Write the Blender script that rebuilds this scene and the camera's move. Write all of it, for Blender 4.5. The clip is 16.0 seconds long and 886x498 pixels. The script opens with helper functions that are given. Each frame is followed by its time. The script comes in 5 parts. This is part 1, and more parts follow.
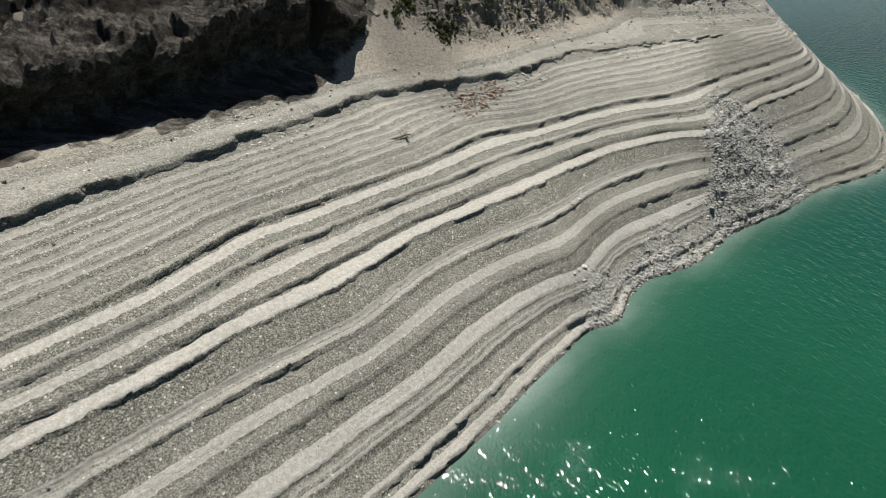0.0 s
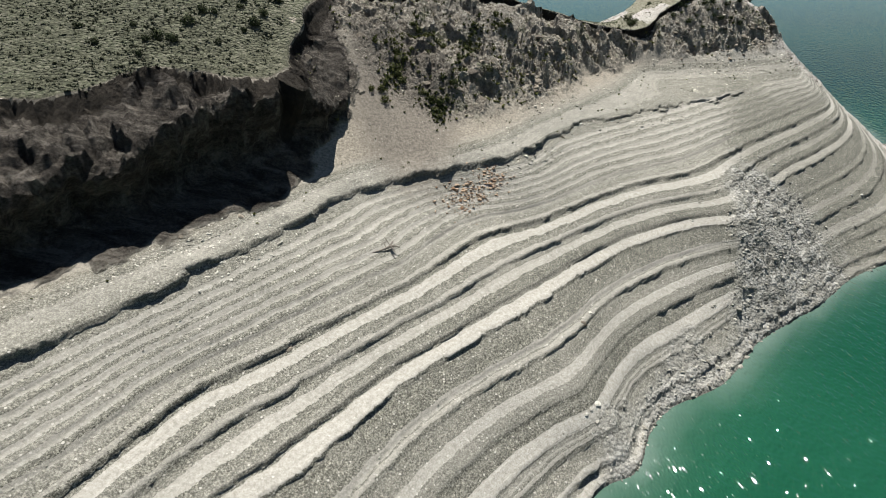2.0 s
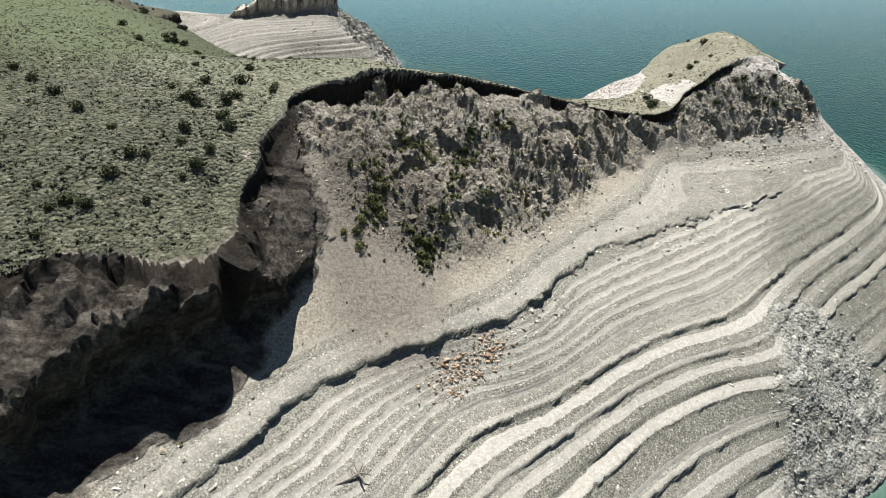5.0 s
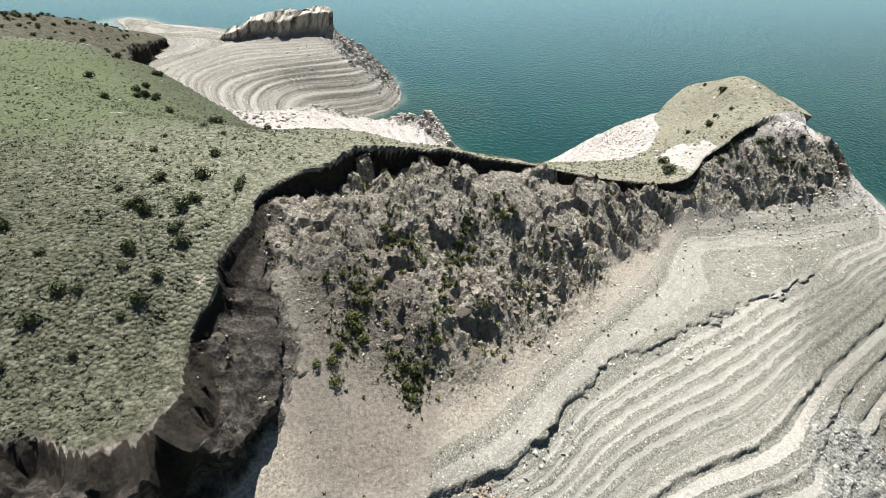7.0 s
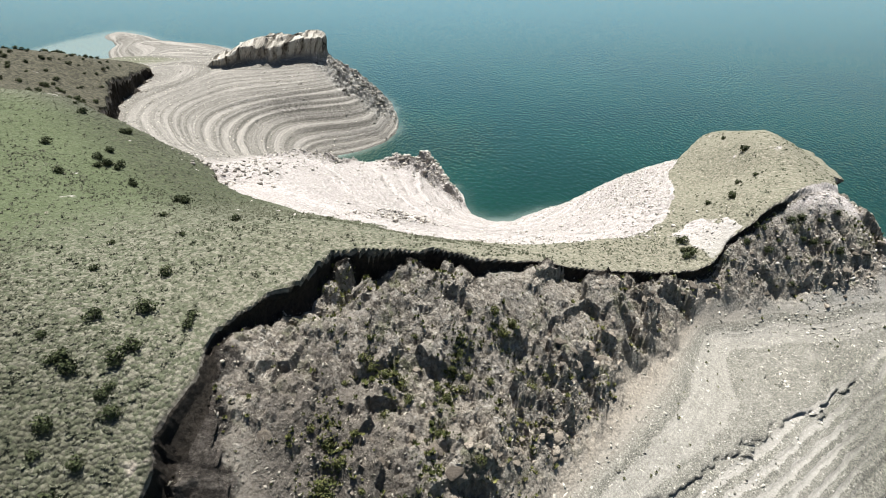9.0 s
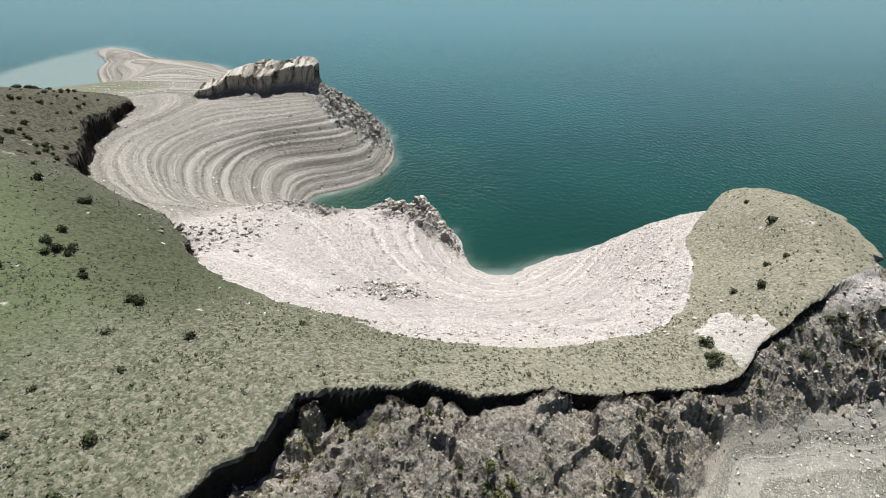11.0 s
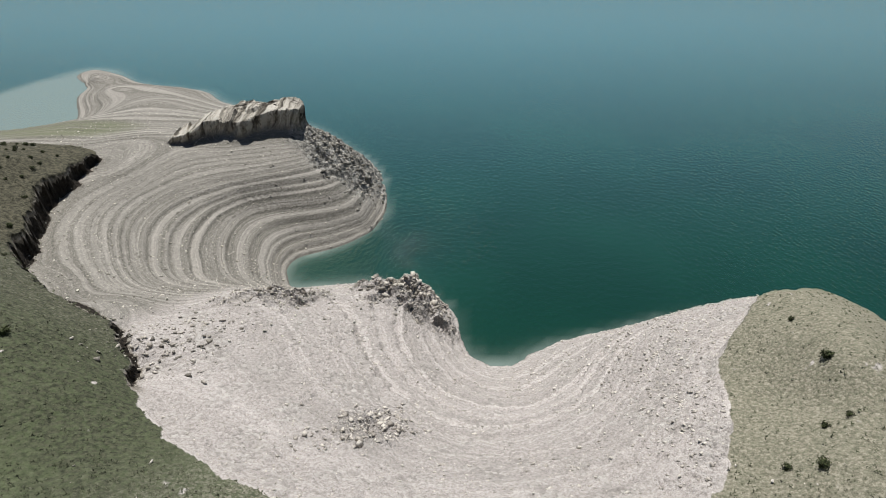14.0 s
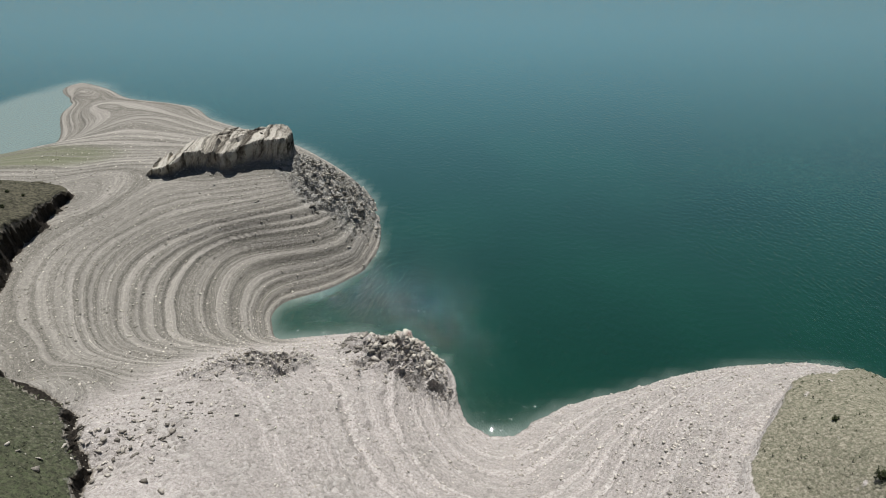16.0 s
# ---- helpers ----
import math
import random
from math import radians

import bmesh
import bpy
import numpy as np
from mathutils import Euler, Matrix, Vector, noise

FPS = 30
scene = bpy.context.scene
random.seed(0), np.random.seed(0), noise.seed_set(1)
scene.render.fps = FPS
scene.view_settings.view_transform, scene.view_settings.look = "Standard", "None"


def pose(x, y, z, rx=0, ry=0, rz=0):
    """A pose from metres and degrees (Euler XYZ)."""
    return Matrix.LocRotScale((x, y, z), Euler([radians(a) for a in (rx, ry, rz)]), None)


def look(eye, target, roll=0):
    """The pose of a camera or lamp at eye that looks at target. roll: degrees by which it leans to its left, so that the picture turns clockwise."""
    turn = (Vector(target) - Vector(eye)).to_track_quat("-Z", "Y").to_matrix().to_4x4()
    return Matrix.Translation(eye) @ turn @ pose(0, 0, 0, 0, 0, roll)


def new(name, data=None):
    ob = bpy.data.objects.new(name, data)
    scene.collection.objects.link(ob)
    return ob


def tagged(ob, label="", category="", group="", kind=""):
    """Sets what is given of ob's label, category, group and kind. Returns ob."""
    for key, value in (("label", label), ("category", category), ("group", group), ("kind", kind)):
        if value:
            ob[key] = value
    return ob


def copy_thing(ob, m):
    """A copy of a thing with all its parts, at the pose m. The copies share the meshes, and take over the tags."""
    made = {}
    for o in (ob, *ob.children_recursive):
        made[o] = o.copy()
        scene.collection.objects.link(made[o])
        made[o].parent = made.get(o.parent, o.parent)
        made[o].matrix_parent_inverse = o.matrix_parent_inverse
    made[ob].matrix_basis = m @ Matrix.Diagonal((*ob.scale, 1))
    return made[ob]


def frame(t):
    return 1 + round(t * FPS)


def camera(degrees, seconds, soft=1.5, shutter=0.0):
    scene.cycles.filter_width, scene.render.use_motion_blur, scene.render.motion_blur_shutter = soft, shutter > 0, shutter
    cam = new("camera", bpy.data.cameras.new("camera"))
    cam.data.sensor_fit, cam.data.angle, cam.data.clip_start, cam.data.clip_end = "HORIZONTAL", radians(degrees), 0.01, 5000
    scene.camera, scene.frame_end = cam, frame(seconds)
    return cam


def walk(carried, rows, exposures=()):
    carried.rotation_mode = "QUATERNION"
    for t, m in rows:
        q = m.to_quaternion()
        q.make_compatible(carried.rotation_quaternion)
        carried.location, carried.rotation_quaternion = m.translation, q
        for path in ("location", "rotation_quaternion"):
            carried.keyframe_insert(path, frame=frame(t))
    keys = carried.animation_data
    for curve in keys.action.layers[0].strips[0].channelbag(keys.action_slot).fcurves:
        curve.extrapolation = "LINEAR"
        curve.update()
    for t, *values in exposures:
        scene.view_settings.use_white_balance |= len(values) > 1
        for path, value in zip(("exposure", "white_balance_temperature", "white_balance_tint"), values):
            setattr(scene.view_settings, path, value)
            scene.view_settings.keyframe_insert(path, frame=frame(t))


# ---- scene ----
# The drone's way: seconds, place in metres above the water, yaw, pitch and roll in degrees.
cam = camera(75.0, 16.0, soft=0.6)
PATH = [
    (0.0, 0.00, 0.00, 21.24, 0.00, -31.51, 0.06),
    (0.5, 0.14, 1.95, 22.08, 0.07, -31.52, 0.05),
    (1.0, 0.29, 3.88, 22.92, 0.13, -31.51, 0.05),
    (1.5, 0.43, 5.79, 23.78, 0.17, -31.49, 0.04),
    (2.0, 0.57, 7.67, 24.63, 0.20, -31.48, 0.03),
    (2.5, 0.71, 9.52, 25.48, 0.23, -31.46, 0.04),
    (3.0, 0.84, 11.34, 26.32, 0.27, -31.45, 0.06),
    (3.5, 0.96, 13.14, 27.10, 0.31, -31.48, 0.07),
    (4.0, 1.08, 14.91, 27.86, 0.37, -31.54, 0.08),
    (6.5, 1.70, 23.80, 31.68, 0.74, -31.90, 0.19),
    (7.0, 1.83, 25.60, 32.44, 0.80, -31.95, 0.19),
    (7.5, 1.96, 27.43, 33.20, 0.86, -31.99, 0.18),
    (8.0, 2.08, 29.27, 33.96, 0.92, -32.03, 0.16),
    (8.5, 2.21, 31.13, 34.73, 0.98, -32.06, 0.15),
    (9.0, 2.34, 32.99, 35.48, 1.05, -32.10, 0.14),
    (9.5, 2.47, 34.88, 36.21, 1.13, -32.12, 0.12),
    (12.0, 3.22, 44.41, 39.64, 1.50, -32.24, 0.04),
    (12.5, 3.35, 46.29, 40.30, 1.57, -32.28, 0.01),
    (13.0, 3.47, 48.17, 40.92, 1.63, -32.33, -0.02),
    (13.5, 3.58, 50.06, 41.51, 1.68, -32.38, -0.06),
    (14.0, 3.69, 51.97, 42.07, 1.72, -32.44, -0.10),
    (14.5, 3.79, 53.89, 42.60, 1.77, -32.49, -0.13),
    (15.0, 3.90, 55.82, 43.10, 1.82, -32.56, -0.16),
    (15.5, 4.00, 57.75, 43.58, 1.88, -32.64, -0.19),
    (16.0, 4.09, 59.66, 44.04, 1.93, -32.73, -0.23),
]


def drone(x, y, z, yaw, pitch, roll):
    yaw, pitch = radians(yaw), radians(pitch)
    ahead = Vector((-math.sin(yaw) * math.cos(pitch), math.cos(yaw) * math.cos(pitch), math.sin(pitch)))
    return look((x, y, z), Vector((x, y, z)) + ahead, roll)


walk(cam, [(row[0], drone(*row[1:])) for row in PATH], [(0, 0.12, 6450, 10), (2, 0.34, 6430, 10), (4, 0.5, 6400, 10), (7, 0.74, 6380, 11), (9.5, 0.58, 6330, 12), (12.5, 0.12, 6300, 12), (16, -0.12, 6330, 12)])


# ---- world ----
SUN_TURN, SUN_HEIGHT = -8.0, 69.0
world = bpy.data.worlds.new("sky")
scene.world = world
world.use_nodes = True
sky = world.node_tree.nodes.new("ShaderNodeTexSky")
sky.sky_type, sky.sun_disc = "NISHITA", False
sky.sun_elevation, sky.sun_rotation = radians(SUN_HEIGHT), radians(SUN_TURN)
sky.air_density, sky.dust_density, sky.ozone_density = 1.0, 0.3, 4.5
tint = world.node_tree.nodes.new("ShaderNodeMix")
tint.data_type, tint.blend_type = "RGBA", "MULTIPLY"
tint.inputs[0].default_value, tint.inputs[7].default_value = 1.0, (1.0, 1.0, 0.98, 1.0)
world.node_tree.links.new(sky.outputs[0], tint.inputs[6])
world.node_tree.links.new(tint.outputs[2], world.node_tree.nodes["Background"].inputs[0])
world.node_tree.nodes["Background"].inputs[1].default_value = 0.045
sun = new("sun", bpy.data.lights.new("sun", "SUN"))
sun.data.energy, sun.data.angle, sun.data.color = 6.5, radians(0.53), (1.0, 0.985, 0.935)
to_sun = Vector((math.sin(radians(SUN_TURN)) * math.cos(radians(SUN_HEIGHT)), math.cos(radians(SUN_TURN)) * math.cos(radians(SUN_HEIGHT)), math.sin(radians(SUN_HEIGHT))))
sun.matrix_world = look(to_sun * 200, (0, 0, 0))


# ---- materials ----
class Nodes:
    """Short hand for a node material."""

    def __init__(self, name):
        self.material = bpy.data.materials.new(name)
        self.material.use_nodes = True
        self.tree = self.material.node_tree
        self.shader = self.tree.nodes["Principled BSDF"]

    def put(self, socket, value):
        if isinstance(value, bpy.types.NodeSocket):
            self.tree.links.new(value, socket)
        else:
            socket.default_value = value

    def node(self, kind, out=0, settings=None, **inputs):
        n = self.tree.nodes.new("ShaderNode" + kind)
        for key, value in (settings or {}).items():
            setattr(n, key, value)
        for key, value in inputs.items():
            self.put(n.inputs[key.replace("_", " ")], value)
        return n.outputs[out]

    def math(self, kind, a, b=0.0, clamp=False):
        n = self.tree.nodes.new("ShaderNodeMath")
        n.operation, n.use_clamp = kind, clamp
        self.put(n.inputs[0], a), self.put(n.inputs[1], b)
        return n.outputs[0]

    def between(self, value, low, high, a=0.0, b=1.0):
        n = self.tree.nodes.new("ShaderNodeMapRange")
        n.interpolation_type = "SMOOTHSTEP"
        for k, v in enumerate((value, low, high, a, b)):
            self.put(n.inputs[k], v)
        return n.outputs[0]

    def mix(self, amount, a, b, kind="MIX"):
        n = self.tree.nodes.new("ShaderNodeMix")
        n.data_type, n.blend_type = "RGBA", kind
        self.put(n.inputs[0], amount), self.put(n.inputs[6], a), self.put(n.inputs[7], b)
        return n.outputs[2]

    def ramp(self, value, stops, kind="LINEAR"):
        n = self.tree.nodes.new("ShaderNodeValToRGB")
        n.color_ramp.interpolation = kind
        while len(n.color_ramp.elements) < len(stops):
            n.color_ramp.elements.new(0.5)
        for e, (p, c) in zip(n.color_ramp.elements, stops):
            e.position, e.color = p, (c if isinstance(c, tuple) else (c, c, c, 1))
        self.put(n.inputs[0], value)
        return n.outputs[0]

    def noise(self, scale, detail=4.0, roughness=0.55, vector=None, out=0, distortion=0.0):
        n = self.tree.nodes.new("ShaderNodeTexNoise")
        n.inputs["Scale"].default_value, n.inputs["Detail"].default_value, n.inputs["Roughness"].default_value, n.inputs["Distortion"].default_value = scale, detail, roughness, distortion
        self.put(n.inputs["Vector"], vector or self.place())
        return n.outputs[out]

    def cells(self, scale, out=0, feature="F1", vector=None, random_amount=1.0):
        n = self.tree.nodes.new("ShaderNodeTexVoronoi")
        n.feature = feature
        n.inputs["Scale"].default_value, n.inputs["Randomness"].default_value = scale, random_amount
        self.put(n.inputs["Vector"], vector or self.place())
        return n.outputs[out]

    def place(self):
        return self.tree.nodes.new("ShaderNodeNewGeometry").outputs["Position"]

    def layer(self, name):
        n = self.tree.nodes.new("ShaderNodeAttribute")
        n.attribute_name = name
        return n.outputs["Fac"]

    def bump(self, height, strength, distance, under=None):
        n = self.tree.nodes.new("ShaderNodeBump")
        n.inputs["Strength"].default_value, n.inputs["Distance"].default_value = strength, distance
        self.put(n.inputs["Height"], height)
        if under is not None:
            self.put(n.inputs["Normal"], under)
        return n.outputs[0]

    def done(self, colour, roughness=0.9, normal=None, specular=0.3):
        self.put(self.shader.inputs["Base Color"], colour)
        self.put(self.shader.inputs["Roughness"], roughness)
        self.put(self.shader.inputs["Specular IOR Level"], specular)
        if normal is not None:
            self.put(self.shader.inputs["Normal"], normal)
        return self.material


def rgb(r, g, b):
    return (r, g, b, 1.0)


# Pale silt (1) and dark gravel (0) by the level of the old water lines: level, share of silt from there up.
SILT_LOW = [(0, 0.05), (0.13, 0.75), (0.38, 0.1), (0.62, 0.7), (0.78, 0.12), (1.5, 0.6), (1.6, 0.15), (1.68, 0.5), (1.76, 0.2), (1.95, 0.85), (2.42, 0.06), (2.95, 0.2), (3.35, 0.75), (3.66, 0.12), (4.25, 0.55), (4.38, 0.2), (4.45, 0.6), (4.62, 0.05)]
SILT_HIGH = [(5.0, 0.03), (5.4, 0.85), (5.76, 0.12), (6.15, 0.75), (6.42, 0.15), (6.62, 0.55), (6.74, 0.1), (7.0, 0.85), (7.28, 0.08), (7.5, 0.5), (7.58, 0.2), (7.9, 0.5), (8.02, 0.1), (8.15, 0.6), (8.3, 0.12), (8.42, 0.6), (8.57, 0.12), (8.7, 0.62), (8.84, 0.14), (8.96, 0.62), (9.1, 0.14), (9.22, 0.6), (9.36, 0.14), (9.48, 0.6), (9.62, 0.15), (10.05, 0.35), (10.5, 0.12), (10.9, 0.5), (11.3, 0.62)]


def make_ground():
    n = Nodes("shore_ground")
    place = n.place()
    level, turf, rock, rubble, crag, cliff = (n.layer(a) for a in ("level", "turf", "rock", "rubble", "crag", "cliff"))
    fine, mid, broad = n.noise(5.5, 6, 0.8), n.noise(1.6, 4, 0.6), n.noise(0.16, 4, 0.55)
    y = n.node("SeparateXYZ", 1, Vector=place)
    x = n.node("SeparateXYZ", 0, Vector=place)
    # fine lines left by the falling water
    px, py = n.math("MULTIPLY", x, 0.04), n.math("MULTIPLY", y, 0.04)
    line = n.noise(1.0, 4, 0.75, vector=n.node("CombineXYZ", 0, X=n.math("MULTIPLY", level, 5.0), Y=px, Z=py))
    thin = n.noise(1.0, 3, 0.7, vector=n.node("CombineXYZ", 0, X=n.math("MULTIPLY", level, 17.0), Y=px, Z=py))
    lines = n.math("ADD", n.math("MULTIPLY", line, 0.6), n.math("MULTIPLY", thin, 0.4))
    # beach: bands of silt and gravel
    wav = n.math("ADD", level, n.math("MULTIPLY", n.math("SUBTRACT", fine, 0.5), 0.13))
    wav = n.math("ADD", wav, n.math("MULTIPLY", n.math("SUBTRACT", mid, 0.5), 0.10))
    low = n.ramp(n.math("DIVIDE", wav, 5.0), [(p / 5.0, v) for p, v in SILT_LOW], "CONSTANT")
    high = n.ramp(n.math("DIVIDE", n.math("SUBTRACT", wav, 5.0), 7.0), [((p - 5.0) / 7.0, v) for p, v in SILT_HIGH], "CONSTANT")
    silt = n.mix(n.math("GREATER_THAN", wav, 5.0), low, high)
    silt = n.math("ADD", silt, n.math("MULTIPLY", n.math("SUBTRACT", n.noise(0.5, 3, 0.6), 0.5), 0.35))
    silt = n.math("ADD", silt, n.math("MULTIPLY", n.math("SUBTRACT", lines, 0.5), 1.0), clamp=True)
    silt = n.mix(n.math("MULTIPLY", n.between(y, 78, 95), 0.12), silt, rgb(0.3, 0.3, 0.3))
    silt = n.math("SUBTRACT", silt, n.math("MULTIPLY", n.math("MULTIPLY", n.between(n.math("SUBTRACT", x, n.math("MULTIPLY", n.math("SUBTRACT", y, 40), 0.3)), 18.5, 22), n.between(y, 64, 58)), 0.5), clamp=True)
    grit = n.noise(12, 4, 0.85)
    gravel = n.ramp(grit, [(0.38, rgb(0.035, 0.033, 0.027)), (0.5, rgb(0.14, 0.134, 0.108)), (0.62, rgb(0.34, 0.324, 0.272))])
    dust = n.ramp(fine, [(0.34, rgb(0.30, 0.278, 0.232)), (0.66, rgb(0.54, 0.505, 0.445))])
    colour = n.mix(silt, gravel, dust)
    speck = n.cells(7.0, 1)
    speckle = n.node("SeparateXYZ", 1, Vector=speck)
    colour = n.mix(n.math("SUBTRACT", 0.34, n.math("MULTIPLY", silt, 0.55), clamp=True), colour, n.ramp(speckle, [(0.0, rgb(0.12, 0.12, 0.11)), (0.45, rgb(0.42, 0.42, 0.41)), (0.8, rgb(0.58, 0.57, 0.55)), (1.0, rgb(0.95, 0.94, 0.90))]), "OVERLAY")
    # single light pebbles
    pebble = n.cells(5.5)
    tone = n.node("SeparateXYZ", 0, Vector=n.cells(5.5, 1))
    stone = n.math("MULTIPLY", n.between(pebble, 0.30, 0.22), n.math("GREATER_THAN", tone, 0.86))
    colour = n.mix(n.math("MULTIPLY", stone, 0.8), colour, n.ramp(tone, [(0.78, rgb(0.28, 0.26, 0.22)), (1.0, rgb(0.62, 0.58, 0.51))]))
    tan = n.math("MULTIPLY", n.between(level, 10.6, 11.3), n.between(y, 66, 62))
    colour = n.mix(tan, colour, n.ramp(n.noise(7, 5, 0.75), [(0.36, rgb(0.15, 0.13, 0.1)), (0.64, rgb(0.4, 0.352, 0.282))]))
    # the bay behind: bleached pink-white marl
    marl = n.math("MULTIPLY", n.between(y, 66, 71), n.between(n.math("ADD", n.math("MULTIPLY", x, 0.8), n.math("MULTIPLY", y, -0.45)), -62, -58))
    marl_tone = n.ramp(n.math("ADD", n.math("MULTIPLY", n.noise(5.0, 5, 0.8), 0.65), n.math("MULTIPLY", lines, 0.35)), [(0.36, rgb(0.2, 0.18, 0.16)), (0.48, rgb(0.42, 0.378, 0.343)), (0.58, rgb(0.56, 0.515, 0.475))])
    cobble = n.node("SeparateXYZ", 2, Vector=n.cells(3.4, 1))
    marl_tone = n.mix(n.math("MULTIPLY", n.between(n.noise(0.35, 4, 0.7), 0.5, 0.6), 0.5), marl_tone, n.ramp(cobble, [(0.0, rgb(0.17, 0.155, 0.135)), (0.5, rgb(0.37, 0.342, 0.305)), (1.0, rgb(0.62, 0.585, 0.53))]))
    marl_tone = n.mix(n.math("MULTIPLY", n.math("SUBTRACT", 1.0, silt), 0.45), marl_tone, n.ramp(grit, [(0.3, rgb(0.13, 0.12, 0.103)), (0.7, rgb(0.30, 0.277, 0.245))]))
    colour = n.mix(marl, colour, marl_tone)
    # the far bay is of a browner clay
    clay = n.math("MULTIPLY", n.between(y, 72, 80), n.math("SUBTRACT", 1.0, marl))
    colour = n.mix(n.math("MULTIPLY", clay, 0.5), colour, n.ramp(n.math("ADD", n.math("MULTIPLY", n.noise(3.0, 5, 0.75), 0.45), n.math("MULTIPLY", lines, 0.55)), [(0.38, rgb(0.04, 0.036, 0.031)), (0.5, rgb(0.135, 0.122, 0.106)), (0.6, rgb(0.33, 0.305, 0.27))]))
    # broken rock
    stones = n.node("SeparateXYZ", 0, Vector=n.cells(2.4, 1))
    rock_tone = n.ramp(n.noise(1.1, 7, 0.7, distortion=0.6), [(0.34, rgb(0.07, 0.058, 0.045)), (0.44, rgb(0.24, 0.205, 0.162)), (0.56, rgb(0.37, 0.328, 0.264)), (0.68, rgb(0.48, 0.44, 0.365))])
    rock_tone = n.mix(n.math("MULTIPLY", n.between(broad, 0.42, 0.6), 0.4), rock_tone, n.ramp(fine, [(0.3, rgb(0.24, 0.23, 0.20)), (0.7, rgb(0.46, 0.43, 0.37))]))
    soil = n.between(n.noise(0.28, 4, 0.6), 0.47, 0.58)
    rock_tone = n.mix(n.math("MULTIPLY", soil, 0.5), rock_tone, n.ramp(n.noise(6, 5, 0.7), [(0.3, rgb(0.17, 0.145, 0.115)), (0.7, rgb(0.36, 0.315, 0.26))]))
    bx, by = n.math("DIVIDE", n.math("SUBTRACT", x, 4.0), 7.0), n.math("DIVIDE", n.math("SUBTRACT", y, 57.0), 4.2)
    bowl = n.between(n.math("ADD", n.math("ADD", n.math("MULTIPLY", bx, bx), n.math("MULTIPLY", by, by)), n.math("MULTIPLY", n.math("SUBTRACT", mid, 0.5), 1.6)), 1.2, 0.7)
    scree = n.node("SeparateXYZ", 0, Vector=n.cells(6.0, 1))
    rock_tone = n.mix(n.math("MULTIPLY", bowl, 0.5), rock_tone, n.ramp(scree, [(0.0, rgb(0.05, 0.047, 0.041)), (0.6, rgb(0.20, 0.188, 0.165)), (1.0, rgb(0.46, 0.44, 0.395))]))
    pieces, chips = n.node("SeparateXYZ", 1, Vector=n.cells(3.2, 1)), n.node("SeparateXYZ", 2, Vector=n.cells(7.5, 1))
    loose = n.ramp(n.math("ADD", n.math("MULTIPLY", pieces, 0.45), n.math("MULTIPLY", chips, 0.55)), [(0.1, rgb(0.09, 0.077, 0.06)), (0.42, rgb(0.28, 0.245, 0.196)), (0.7, rgb(0.46, 0.415, 0.342)), (1.0, rgb(0.64, 0.6, 0.515))])
    rock_tone = n.mix(n.between(n.noise(0.45, 4, 0.65), 0.36, 0.6, 0.25, 0.85), rock_tone, loose)
    green = n.math("MULTIPLY", n.between(n.noise(0.55, 5, 0.7), 0.54, 0.66), 0.6)
    rock_tone = n.mix(green, rock_tone, rgb(0.10, 0.115, 0.045))
    # the near cliff: dark brown bedded rock, its colour also painting shade below the brow
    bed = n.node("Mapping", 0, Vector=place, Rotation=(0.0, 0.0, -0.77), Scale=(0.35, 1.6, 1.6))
    cliff_shade_tone = n.ramp(n.math("ADD", n.math("MULTIPLY", n.noise(0.9, 7, 0.72, vector=bed, distortion=0.5), 0.7), n.math("MULTIPLY", n.noise(7, 4, 0.75), 0.3)), [(0.40, rgb(0.02, 0.016, 0.013)), (0.47, rgb(0.065, 0.054, 0.044)), (0.53, rgb(0.13, 0.112, 0.092)), (0.61, rgb(0.24, 0.212, 0.178))])
    rock_tone = n.mix(cliff, rock_tone, cliff_shade_tone)
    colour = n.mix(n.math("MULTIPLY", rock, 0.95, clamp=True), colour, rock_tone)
    gx, gy = n.math("DIVIDE", n.math("SUBTRACT", n.math("ADD", x, 2.2), n.math("MULTIPLY", n.math("SUBTRACT", y, 46), -0.1)), 3.4), n.math("DIVIDE", n.math("SUBTRACT", y, 46), 6.5)
    fan = n.math("ADD", n.math("ADD", n.math("MULTIPLY", gx, gx), n.math("MULTIPLY", gy, gy)), n.math("MULTIPLY", n.math("SUBTRACT", mid, 0.5), 0.8))
    fan = n.math("MULTIPLY", n.between(fan, 1.7, 0.4), n.math("SUBTRACT", 1.0, cliff))
    colour = n.mix(n.math("MULTIPLY", fan, 0.95), colour, n.ramp(fine, [(0.38, rgb(0.10, 0.086, 0.069)), (0.62, rgb(0.24, 0.21, 0.172))]))
    # dark topsoil, deepened to paint the shade under the turf edge
    shaded_humus = n.ramp(n.noise(3, 5, 0.7), [(0.3, rgb(0.022, 0.018, 0.013)), (0.7, rgb(0.07, 0.057, 0.043))])
    rub_tone = n.ramp(stones, [(0.0, rgb(0.17, 0.166, 0.148)), (0.5, rgb(0.34, 0.331, 0.298)), (1.0, rgb(0.54, 0.524, 0.478))])
    colour = n.mix(n.math("MULTIPLY", rubble, n.math("SUBTRACT", 0.6, n.math("MULTIPLY", marl, 0.5))), colour, rub_tone)
    # turf: dry soil, straw and green in drifts
    drift = n.noise(0.09, 3, 0.55)
    tuft = n.math("ADD", n.math("MULTIPLY", n.noise(7.0, 2, 0.6), 0.75), n.math("MULTIPLY", n.node("SeparateXYZ", 0, Vector=n.cells(5.0, 1)), 0.25))
    straw = n.ramp(n.noise(5, 5, 0.75), [(0.38, rgb(0.105, 0.1, 0.07)), (0.62, rgb(0.23, 0.217, 0.163))])
